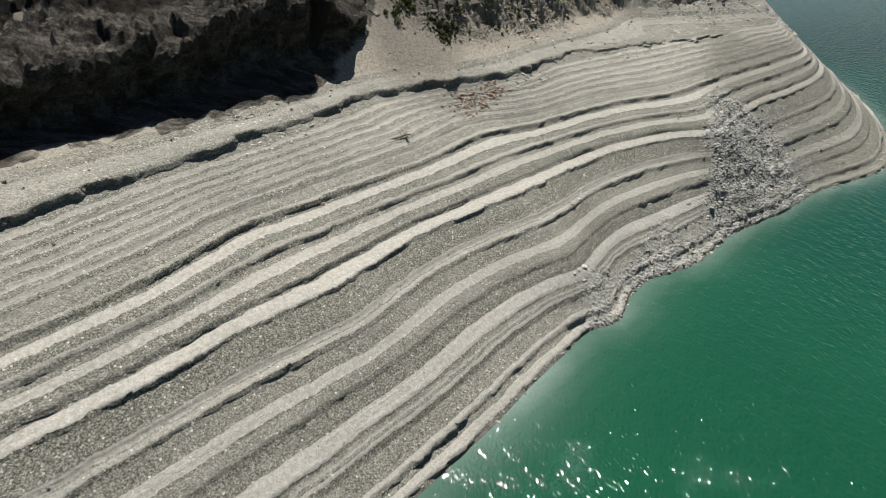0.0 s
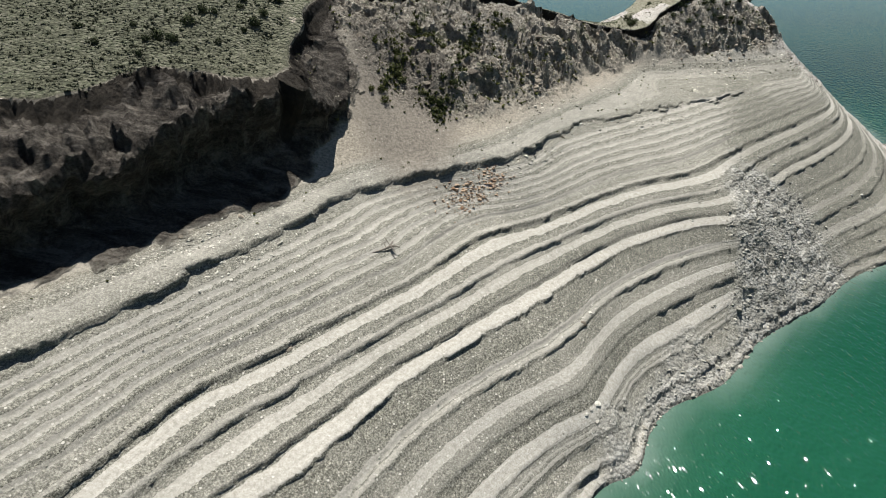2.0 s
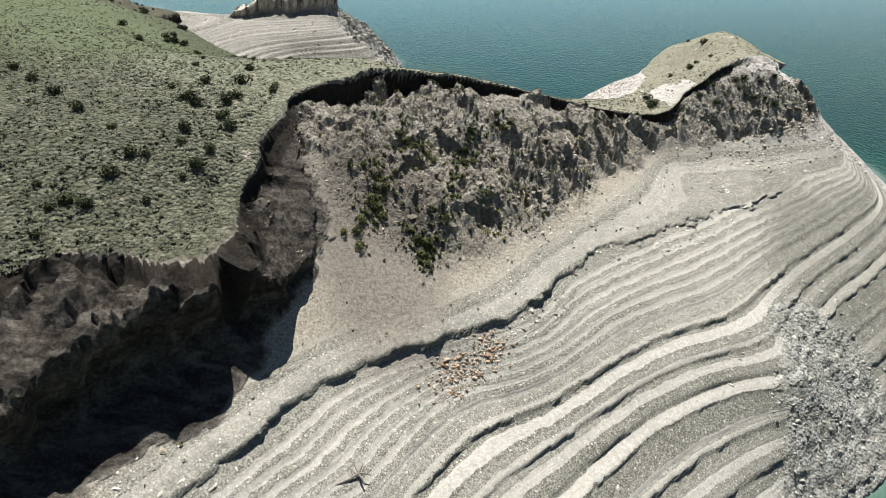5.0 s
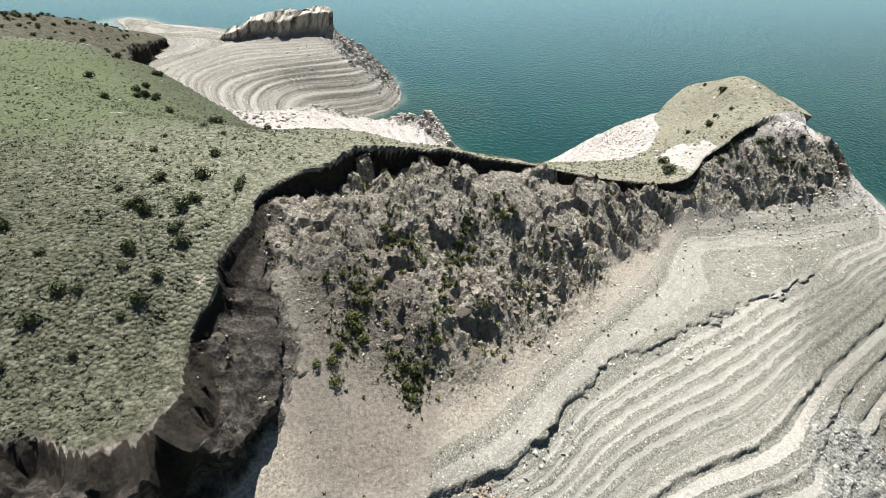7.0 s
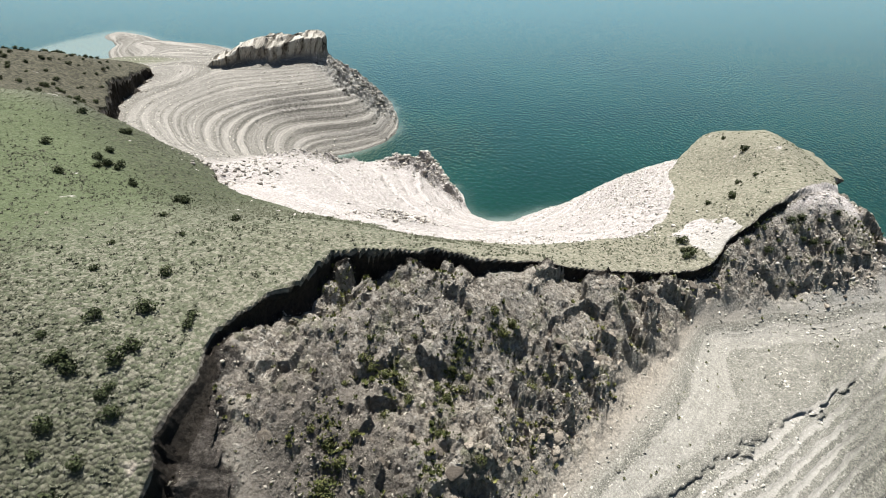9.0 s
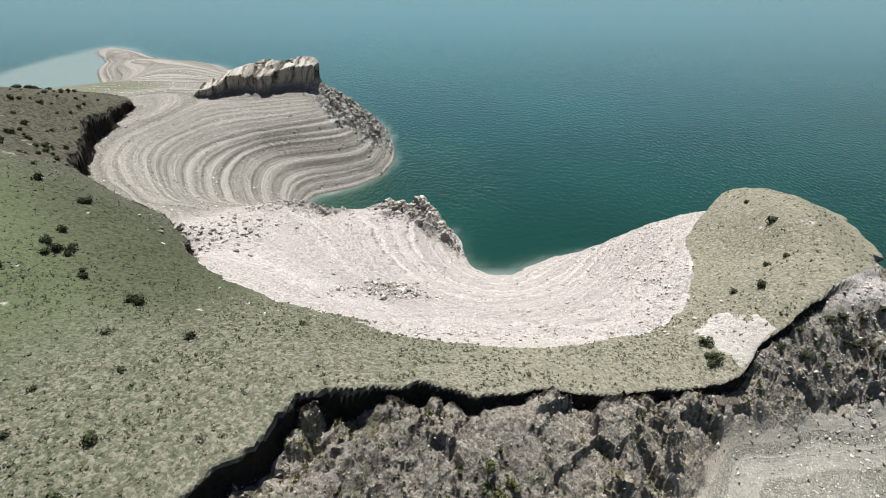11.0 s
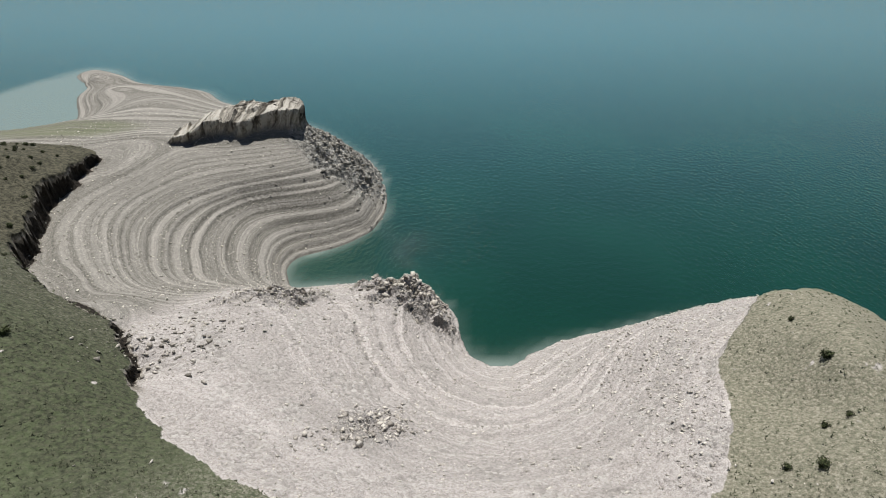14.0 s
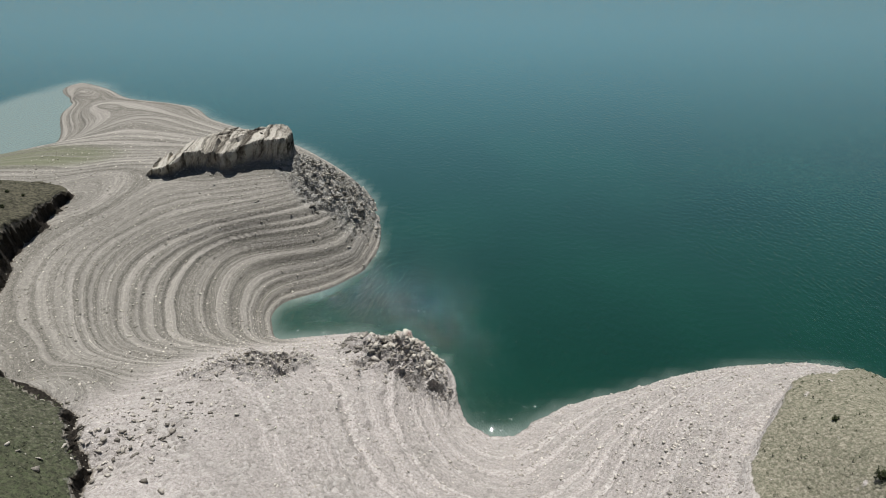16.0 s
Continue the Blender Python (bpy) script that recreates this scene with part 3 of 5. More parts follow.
TURF = [(-13.2, 49.4, 19.8), (-15, 58, 19.8), (-14.8, 62.9, 18.8), (-26.3, 73.3, 18.6), (-21, 70, 17.4), (-34.7, 87.4, 18), (-27.4, 82, 17.6), (-6, 67.1, 16.2), (-5, 61.7, 18.9), (-19.6, 78.4, 14.7),
        (-13.4, 43.5, 18.6), (-30, 50, 21), (-50, 60, 22), (-40, 75, 20.5), (-50, 95, 19), (0, 64.5, 16.6), (8, 65, 15.2), (14, 66.5, 14.3), (-50, 108, 17), (-47, 113, 14.8), (-62, 105, 19), (-90, 80, 23),
        (28.5, 79, 17.2), (31, 84, 16.7), (25.4, 79, 14.3), (22, 72.8, 14.9), (-35, 30, 19), (-12, 70, 15.6)]
# The rocky shelf under the turf of the near cliff: its brow, then back up the spur, with the height of its top.
BROW = [(-70, -14, 14), (-40, 10, 14), (-26, 22, 14), (-19, 28.3, 14.2), (-15.6, 31.5, 14.6), (-13.3, 34, 15.1), (-11.2, 36.3, 15.7), (-9.3, 37.7, 16.1), (-7.9, 39.4, 15.9), (-6.6, 41.4, 14.9), (-5.1, 43.6, 13.8),
        (-5.5, 45.6, 14.9), (-6.2, 47.6, 16.3), (-6.9, 49.6, 17.5), (-7.2, 51.5, 18.3), (-14, 52, 19.2), (-40, 40, 18), (-70, 20, 18)]
# The light crag on the far headland: outline with the height of its top.
CRAG = [(-38.5, 130.3, 10.9), (-35, 131.3, 12.0), (-32, 132.4, 12.3), (-29, 131.8, 12.3), (-25, 133.6, 13.2), (-21.5, 134.6, 13.2), (-20.3, 137.5, 13.3), (-23.6, 140.5, 13.9), (-29, 139.5, 12.8), (-34, 137.5, 12.2), (-38, 134.5, 11.2)]


def along(points, step):
    """Points every step or so along a line, on a smooth curve through the given ones."""
    p = np.array(points, float)
    out = []
    for i in range(len(p) - 1):
        a, b, c, d = p[max(i - 1, 0)], p[i], p[i + 1], p[min(i + 2, len(p) - 1)]
        n = max(1, int(round(np.linalg.norm(c[:2] - b[:2]) / step)))
        for t in np.arange(n) / n:
            out.append(0.5 * (2 * b + (c - a) * t + (2 * a - 5 * b + 4 * c - d) * t * t + (3 * b - a - 3 * c + d) * t ** 3))
    return np.array(out + [p[-1]])


def flat(points, z=0.0):
    return [(x, y, z) for x, y in points]


class Sheet:
    """A smooth surface through lines and single heights."""

    def __init__(self, parts, soft=1.0):
        p = np.concatenate([np.array(q, float) for q in parts])
        key = np.unique(np.round(p[:, :2] / 0.8), axis=0, return_index=True)[1]
        self.p, self.soft = p[key], soft
        x, y, z = self.p.T
        n = len(x)
        a = np.zeros((n + 3, n + 3))
        a[:n, :n] = np.sqrt((x[:, None] - x) ** 2 + (y[:, None] - y) ** 2 + soft ** 2) - 0.02 * np.eye(n)
        a[:n, n], a[:n, n + 1], a[:n, n + 2] = 1, x / 50, y / 50
        a[n:, :n] = a[:n, n:].T
        self.w = np.linalg.solve(a, np.concatenate([z, [0, 0, 0]]))

    def __call__(self, x, y):
        x, y = np.ravel(x), np.ravel(y)
        out, n = np.empty(len(x)), len(self.p)
        px, py = self.p[:, 0].astype(np.float32), self.p[:, 1].astype(np.float32)
        w = self.w[:n].astype(np.float32)
        for k in range(0, len(x), 20000):
            u, v = x[k:k + 20000, None].astype(np.float32), y[k:k + 20000, None].astype(np.float32)
            out[k:k + 20000] = np.sqrt((u - px) ** 2 + (v - py) ** 2 + np.float32(self.soft ** 2)) @ w
        return out + self.w[n] + self.w[n + 1] * x / 50 + self.w[n + 2] * y / 50


def inside(x, y, line):
    """Distance to a closed outline, positive within it."""
    p = np.asarray(line)[:, :2]
    best, within = np.full(len(x), 1e9), np.zeros(len(x), bool)
    for (ax, ay), (bx, by) in zip(p, np.roll(p, -1, axis=0)):
        dx, dy = bx - ax, by - ay
        t = np.clip(((x - ax) * dx + (y - ay) * dy) / (dx * dx + dy * dy + 1e-12), 0, 1)
        best = np.minimum(best, (x - ax - t * dx) ** 2 + (y - ay - t * dy) ** 2)
        if ay != by:
            within ^= ((ay > y) != (by > y)) & (x < dx * (y - ay) / dy + ax)
    return np.where(within, 1, -1) * np.sqrt(best)


beach_sheet = Sheet([along(flat(SHORE_NEAR), 3), along(flat(SHORE_FAR), 3), along(NOTCH, 4), along(FOOT, 4), SLOPE, SLIP, BACK_BEACH, FAR_HEAD, DEEP, *[along(line, 3) for line in FAR_LINES],
                     [(x, y, z - 0.35) for x, y, z in EDGE_BACK[9:21]]], 1.2)
turf_sheet = Sheet([along(EDGE_NEAR, 3), along(EDGE_BACK, 4), TURF], 2.0)
shelf_sheet = Sheet([along(BROW, 3), [(-7.5, 43.6, 15.6), (-7, 45, 15.8)], [(x, y, z - 0.3 - 0.6 * min(max((y - 40) / 5, 0), 1)) for x, y, z in along(EDGE_NEAR[:14], 3)]], 0.6)
crag_sheet = Sheet([CRAG], 1.0)


# Heights at which old water lines cut a small bank, and how high each bank is.
BANKS = [(0.12, 0.3), (0.62, 0.36), (1.45, 0.12), (1.95, 0.12), (2.95, 0.3), (4.22, 0.24), (4.55, 0.1), (5.38, 0.3), (5.85, 0.22), (6.62, 0.27), (7.45, 0.27), (8.0, 0.11), (8.28, 0.11), (8.55, 0.11), (8.82, 0.11), (9.08, 0.11), (9.34, 0.11), (9.6, 0.11)]
OUTLINE = np.concatenate([along(EDGE_NEAR, 1.5), along(EDGE_BACK, 2.0), [(-140, -6, 20)]])
BROW_OUTLINE = along(BROW + BROW[:1], 1.2)[:-1]
CRAG_OUTLINE = along(CRAG + CRAG[:1], 1.5)[:-1]


def land(x, y):
    """Height of the ground, with the level of the old water lines and what covers it."""
    cx = np.maximum(x, -138)
    low, high = beach_sheet(cx, y), turf_sheet(cx, y)
    # broad unevenness
    low = low + 0.03 * lumps(x, y, 8, 11) + 0.008 * rough(x, y, 1.6, 2, 12)
    high = high + 0.12 * rough(x, y, 5, 3, 21) + 0.05 * rough(x, y, 0.9, 2, 22)
    far = smooth(64, 70, y)
    # edge of the turf, ragged
    ragged = np.where((y < 75) & (y < 69.5 + 0.4 * np.maximum(x - 12, 0)), 0.4 * rough(x, y, 2.8, 3, 31, 0.5), (0.75 + 0.35 * smooth(-18, -24, x)) * rough(x, y, 4.5, 5, 32, 0.6))
    edge = inside(x, y, OUTLINE) + ragged * (1 - 0.3 * far)
    # the rocky shelf of the near cliff, its beds dipping across the face
    strata = crags(0.75 * x + 0.65 * y, 2.6 * (0.65 * x - 0.75 * y), 3.2, 5, 41)
    brow = inside(x, y, BROW_OUTLINE) - 0.3 * smooth(-5.5, -9, x) + 1.0 * (strata - 0.6) + 0.35 * rough(x, y, 1.7, 3, 43, 0.5)
    tip = smooth(-8.6, -5.6, x + 0.25 * (y - 43))
    brow = brow - 0.7 * tip
    wall = smooth(-0.45, 0.12, brow)
    on_shelf = 0.1 * smooth(-0.9, -0.4, brow) + 0.9 * wall
    # beds along the face, cracked across
    bed_u, bed_v = 0.75 * x + 0.66 * y, 0.66 * x - 0.75 * y
    crook = 0.5 * rough(x, y, 2.5, 3, 46)
    beds = 0.27 * facets_in(on_shelf, bed_u * 0.42 + crook, bed_v + 0.35 * bed_u, 1.25, 441) + 0.2 * facets_in(on_shelf, bed_u * 0.6, bed_v + 0.3 * bed_u, 0.55, 451) + 0.08 * facets_in(on_shelf, x, y, 0.33, 461)
    shelf = shelf_sheet(cx, y) + beds * (0.7 + 0.5 * smooth(-0.4, 0.4, rough(x, y, 4, 2, 48))) - 0.15
    shelf = shelf - 0.7 * tip * (0.2 + crags(x, y, 1.6, 3, 49))
    on_turf = smooth(-0.4, 0.08, edge)
    # broken ground between beach and turf
    behind = y - 64.5 - 0.27 * np.maximum(x - 8, 0) - 22 * smooth(33, 37, x)
    slip = (1 - on_shelf) * smooth(11.0, 12.4, low + 0.5 * rough(x, y, 2.5, 3, 35)) * (1 - on_turf) * smooth(1, -1, behind) * smooth(-11, -7, x) * smooth(43, 47, y + 0.4 * x)
    knob = smooth(21, 25, x) * slip
    outcrop = crags(x, y, 3.4, 5, 51)
    lumpy = smooth(-0.1, 0.5, rough(x, y, 6, 2, 55))
    rib = smooth(6, 9, x + 0.3 * (y - 56)) * smooth(24, 20, x)
    hard = slip * np.clip(lumpy + 0.6 * rib + knob, 0, 1.4)
    low = low + slip * (0.7 * (outcrop - 0.58) * (0.2 + 1.1 * lumpy) + 0.1 * rough(x, y, 0.9, 3, 56, 0.65))
    low = low + hard * (0.32 * facets_in(hard, x, y, 1.7, 571) + 0.17 * facets_in(hard, x, y, 0.75, 581) + 0.07 * facets_in(hard, x, y, 0.36, 591))
    low = low + slip * rib * 0.42 * facets_in(slip * rib, 0.8 * x - 0.6 * y, 0.45 * (0.6 * x + 0.8 * y), 1.9, 611) + knob * 0.3 * facets_in(knob, x, y, 2.4, 621)
    # a mound of grey scree, and the pinnacle left under the turf
    low = low + slip * 0.7 * np.exp(-((x + 0.4) / 1.3) ** 2 - ((y - 48.6) / 1.6) ** 2)
    spike = np.maximum(1.5 * smooth(0.85, 0.25, np.hypot(x + 3.6, (y - 58.9) * 0.9) + 0.25 * rough(x, y, 0.8, 3, 63)), 1.0 * smooth(0.9, 0.3, np.hypot(x + 4.1, y - 57.7) + 0.25 * rough(x, y, 0.8, 3, 64)))
    low = low + spike * (1 - on_turf)
    # chunky outcrops along the foot of the slip
    ridge = along([(1.5, 47.6, 0), (5.6, 51.4, 0), (9.8, 56, 0), (14.6, 60.3, 0), (20, 63.6, 0)], 1.5)
    near_ridge = np.min([np.hypot(x - a, y - b) for a, b, c in ridge], axis=0)
    low = low + smooth(2.4, 0.6, near_ridge + 0.8 * rough(x, y, 2.4, 3, 59)) * (0.35 + 0.4 * facets_in(slip, x, y, 1.3, 631) + 0.14 * facets_in(slip, x, y, 0.55, 641)) * smooth(0.1, 0.7, slip)
    # rubble where the rock comes through the beach
    spine = inside(x, y, [(10, 26), (12, 31), (19, 36), (21.5, 44), (24, 48.5), (29, 47), (31, 43.5), (22, 36.5), (14, 31), (11.5, 28)])
    spine2 = inside(x, y, [(-4, 99), (-7, 104), (-6, 110), (-2, 109), (3, 105.5), (4, 101), (1.5, 98.5)])
    spine3 = inside(x, y, [(-21, 133), (-17, 128), (-12, 127), (-8, 133), (-10, 142), (-14, 149), (-21, 143)])
    spine4 = inside(x, y, [(-17, 94), (-15, 99), (-12, 100), (-9.5, 97), (-12, 93.5)])
    rubble = np.maximum.reduce([smooth(-w, 1.2, s + 1.3 * rough(x, y, 3, 4, 61, 0.6)) for s, w in ((spine, 1.9), (spine2, 1.5), (spine3, 2.5), (spine4, 2.0))])
    low = low + rubble * (0.8 + 1.7 * far) * smooth(-0.3, 0.6, low) * (0.7 * (crags(x, y, 1.9, 4, 62) - 0.55) + (0.12 - 0.01 * far) * facets_in(rubble, x, y, 1.1, 651) + (0.07 - 0.02 * far) * facets_in(rubble, x, y, 0.5, 661))
    knoll = np.exp(-(((x + 2.4) / 2.6) ** 2 + ((y - 79.3) / 2.0) ** 2))
    low = low + knoll * (0.5 + 1.6 * (crags(x, y, 1.6, 4, 66) - 0.5))
    # the bleached beach behind is lumpy, most of all under the grass
    chalk = smooth(66, 70, y) * smooth(108, 100, y) * smooth(-22, -16, x)
    low = low + chalk * (0.10 * rough(x, y, 0.9, 3, 67, 0.6) + (0.2 + 0.7 * smooth(9.5, 12.5, low)) * 0.45 * (crags(x, y, 1.3, 4, 68) - 0.55))
    # old water lines
    level = low + 0.014 * rough(x, y, 2.6, 3, 71) + 0.022 * rough(x, y, 0.7, 3, 72, 0.6) * (1 - 0.6 * far)
    stepped, brink = np.zeros(len(x)), np.zeros(len(x))
    cracked = smooth(-0.5, 0.5, rough(x, y, 1.6, 4, 73, 0.6))
    tops = [b[0] for b in BANKS] + [9.85]
    for (base, size), top in zip(BANKS, tops[1:]):
        size = size * (0.4 + 0.5 * smooth(-0.6, 0.5, rough(x, y, 5, 2, int(base * 100))))
        t = (level - base) / (top - base)
        stepped += size * np.where((t > 0) & (t <= 1), 0.5 - t, 0) * np.clip(np.minimum(t * (top - base), (1 - t) * (top - base)) / (0.03 + 0.03 * far), 0, 1)
        brink = np.maximum(brink, size * cracked * ((t > 0) & (t * (top - base) < 0.09)))
    beach = smooth(10.4, 9.7, low) * (1 - 0.25 * rubble)
    soft_back = 1 - 0.25 * smooth(68, 74, y) * smooth(106, 98, y) * smooth(-20, -14, x)
    low = low + stepped * beach * soft_back * (1 + 1.6 * far)
    # the notch of the high water
    near = smooth(65, 60, y) * smooth(31, 25, x)
    broken = smooth(-0.6, 0.3, rough(x, y, 3.5, 4, 81, 0.6))
    notch = 9.95 - 0.03 * np.maximum(x - 12, 0) + 0.12 * rough(x, y, 1.8, 5, 82, 0.65)
    low = low + near * (1 - 0.5 * smooth(6, 15, x)) * (0.17 + 0.12 * broken) * smooth(notch - 0.02, notch + 0.02, low) * np.clip(1 - (low - notch) / 1.0, 0, 1)
    z = low + np.maximum(shelf - low, 0) * on_shelf
    z = z + np.maximum(high - z, -4.0) * on_turf
    # the light crag
    ce = inside(x, y, CRAG_OUTLINE) + 0.45 * rough(x, y, 2.6, 4, 91, 0.6)
    crag = 0.12 * smooth(-1.7, -0.5, ce) + 0.88 * smooth(-0.45, 0.35, ce)
    top = crag_sheet(cx, y) + 0.4 + 0.4 * rough(x, y, 5, 3, 94) + 0.3 * facets_in(crag, x, 0.4 * y, 2.0, 921) + 0.08 * facets_in(crag, x, y, 0.7, 931)
    z = np.where(crag > 0, z + np.maximum(top - z, 0) * crag, z)
    jut = 1.5 * smooth(0.15, 0.9, wall) * smooth(2.6, 0.2, brow) * (1 - on_turf) * (1 - 0.6 * tip)
    jut = jut + (0.4 + 0.5 * smooth(70, 80, y)) * (0.7 + 0.3 * cracked) * smooth(0.3, 0.9, on_turf) * smooth(1.0, 0.2, edge) * np.maximum(smooth(2, 0, behind) * smooth(41, 45, y), smooth(-17, -20, x) * smooth(78, 82, y))
    jut = jut + 0.65 * brink * beach * (1 - 0.6 * far) + 0.3 * near * (0.4 + 0.6 * broken) * smooth(notch - 0.01, notch + 0.03, low) * smooth(notch + 0.75, notch + 0.3, low) * (1 - on_shelf)
    jut = jut + 1.0 * smooth(0.3, 0.95, crag) * smooth(2.6, 0.4, ce)
    # band below the turf edge that takes the topsoil-and-shade colour
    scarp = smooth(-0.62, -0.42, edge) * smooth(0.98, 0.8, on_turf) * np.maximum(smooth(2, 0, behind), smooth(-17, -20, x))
    # cliff colour carried out onto the beach to paint the brow's shadow
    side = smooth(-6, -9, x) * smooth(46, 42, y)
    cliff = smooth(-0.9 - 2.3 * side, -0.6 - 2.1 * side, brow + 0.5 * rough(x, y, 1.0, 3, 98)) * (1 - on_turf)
    bare = np.maximum(np.exp(-(((x - 20.3) / 2.1) ** 2 + ((y - 68.8) / 2.2) ** 2)), np.exp(-((y - 79.6 - 0.75 * (x - 23)) / 0.7) ** 2) * smooth(20, 22, x) * smooth(33, 30, x) * smooth(0.0, 0.8, lumps(x, y, 2.2, 95)))
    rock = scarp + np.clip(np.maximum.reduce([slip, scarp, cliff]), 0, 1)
    turf = on_turf * (1 - 0.95 * smooth(0.35, 0.75, bare + 0.3 * rough(x, y, 1.6, 4, 96, 0.65)))
    return z, level, turf, rock, np.maximum(rubble, knoll), crag, jut, cliff


def steps(*runs):
    return np.concatenate([np.arange(a, b, d) for a, b, d in runs])


# The ground is woven along the shore: u runs along the near beach, v up the slope and inland.
WEAVE = radians(41.0)
WC, WS = math.cos(WEAVE), math.sin(WEAVE)
GU = steps((-900, -40, 86), (-40, -12, 0.55), (-12, 66, 0.19), (66, 108, 0.22), (108, 116, 0.5))
GV = steps((-90, 8, 2.8), (8, 31, 0.105), (31, 50, 0.14), (50, 92, 0.22), (92, 132, 0.22), (132, 216, 0.7))
gu, gv = np.meshgrid(GU, GV)
mx, my = gu * WC - gv * WS, gu * WS + gv * WC
LAND = [a.reshape(mx.shape) for a in land(mx.ravel(), my.ravel())]
HEIGHT = LAND[0]


def ground_at(x, y, layer=0):
    """Height of the built ground (or one of its covers) at single places."""
    x, y = np.atleast_1d(np.asarray(x, float)), np.atleast_1d(np.asarray(y, float))
    u, v = x * WC + y * WS, y * WC - x * WS
    i = np.clip(np.searchsorted(GU, u) - 1, 0, len(GU) - 2)
    j = np.clip(np.searchsorted(GV, v) - 1, 0, len(GV) - 2)
    u, v = (u - GU[i]) / (GU[i + 1] - GU[i]), (v - GV[j]) / (GV[j + 1] - GV[j])
    a = LAND[layer]
    return (a[j, i] * (1 - u) + a[j, i + 1] * u) * (1 - v) + (a[j + 1, i] * (1 - u) + a[j + 1, i + 1] * u) * v


def build_ground():
    ny, nx = mx.shape
    index = np.arange(nx * ny).reshape(ny, nx)
    quads = np.stack([index[:-1, :-1], index[:-1, 1:], index[1:, 1:], index[1:, :-1]], -1).reshape(-1, 4)
    quads = quads[(HEIGHT.ravel()[quads] > -1.6).any(axis=1) & (my.ravel()[quads] < 216).all(axis=1)]
    used = np.unique(quads)
    renumber = np.zeros(nx * ny, np.int64)
    renumber[used] = np.arange(len(used))
    quads = renumber[quads]
    jut = LAND[6].ravel()[used]
    broken_rock = ((LAND[3] > 0.25) | ((LAND[4] > 0.3) & (my > 60)) | (LAND[5] > 0.2)).ravel()[used]
    mesh = bpy.data.meshes.new("ground")
    mesh.vertices.add(len(used))
    mesh.vertices.foreach_set("co", np.stack([mx.ravel()[used] + WS * jut, my.ravel()[used] - WC * jut, HEIGHT.ravel()[used]], -1).astype(np.float32).ravel())
    mesh.loops.add(quads.size)
    mesh.loops.foreach_set("vertex_index", quads.astype(np.int32).ravel())
    mesh.polygons.add(len(quads))
    mesh.polygons.foreach_set("loop_start", np.arange(0, quads.size, 4, dtype=np.int32))
    mesh.polygons.foreach_set("use_smooth", ~broken_rock[quads].any(axis=1))
    mesh.update(calc_edges=True)
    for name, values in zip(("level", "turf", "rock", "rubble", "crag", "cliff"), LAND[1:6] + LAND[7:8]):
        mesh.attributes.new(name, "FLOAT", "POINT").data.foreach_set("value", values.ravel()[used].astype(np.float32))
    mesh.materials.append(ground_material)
    return tagged(new("ground", mesh), "stony reservoir shore with drawdown terraces and dry turf above", "ground", kind="structure")


build_ground()


def build_water():
    """One level sheet to the horizon, finer near the shore, where stirred-up silt makes it paler."""
    xs = np.concatenate([[-2400, -700, -300], np.arange(-140, 80, 1.6), [110, 160, 300, 700, 2400]])
    ys = np.concatenate([[-2400, -700, -200, -90], np.arange(-40, 232, 1.6), [260, 320, 500, 1000, 2400]])
    wx, wy = np.meshgrid(xs, ys)
    depth = np.maximum(0, -beach_sheet(np.clip(wx, -138, 76).ravel(), np.clip(wy, -40, 228).ravel()))
    silt = np.exp(-depth / (0.5 - 0.2 * smooth(60, 100, wy.ravel()))) * (0.75 + 0.6 * rough(wx.ravel(), wy.ravel(), 9, 3, 5))
    plume = smooth(1.15, 0.75, np.hypot((wx.ravel() + 92) / 16, (wy.ravel() - 172) / 33) + 0.12 * rough(wx.ravel(), wy.ravel(), 12, 3, 8))
    silt = np.clip(silt + plume, 0, 1) * (np.abs(wx.ravel()) < 140)
    n = len(xs)
    index = np.arange(wx.size).reshape(wx.shape)
    quads = np.stack([index[:-1, :-1], index[:-1, 1:], index[1:, 1:], index[1:, :-1]], -1).reshape(-1, 4)
    mesh = bpy.data.meshes.new("water")
    mesh.from_pydata(np.stack([wx.ravel(), wy.ravel(), 0 * wx.ravel()], -1).tolist(), [], quads.tolist())
    mesh.attributes.new("silt", "FLOAT", "POINT").data.foreach_set("value", silt.astype(np.float32))
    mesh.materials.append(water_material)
    return tagged(new("water", mesh), "calm turbid green reservoir water with fine ripples", "water", kind="structure")


build_water()


# ---- stones, plants and driftwood ----
rnd = np.random.RandomState(7)


def block(seed, points=9, flat_z=0.7):
    """Corners and triangles of an angular stone about one across."""
    r = np.random.RandomState(seed)
    p = r.normal(size=(points, 3))
    p = p / np.linalg.norm(p, axis=1)[:, None] * r.uniform(0.42, 0.56, (points, 1)) * np.array([1.0, r.uniform(0.6, 0.9), flat_z])
    bm = bmesh.new()
    for q in p:
        bm.verts.new(q)
    bmesh.ops.convex_hull(bm, input=bm.verts[:])
    bmesh.ops.delete(bm, geom=[v for v in bm.verts if not v.link_faces], context="VERTS")
    bmesh.ops.triangulate(bm, faces=bm.faces[:])
    bm.verts.index_update()
    verts = np.array([v.co[:] for v in bm.verts])
    faces = np.array([[v.index for v in f.verts] for f in bm.faces])
    bm.free()
    return verts, faces


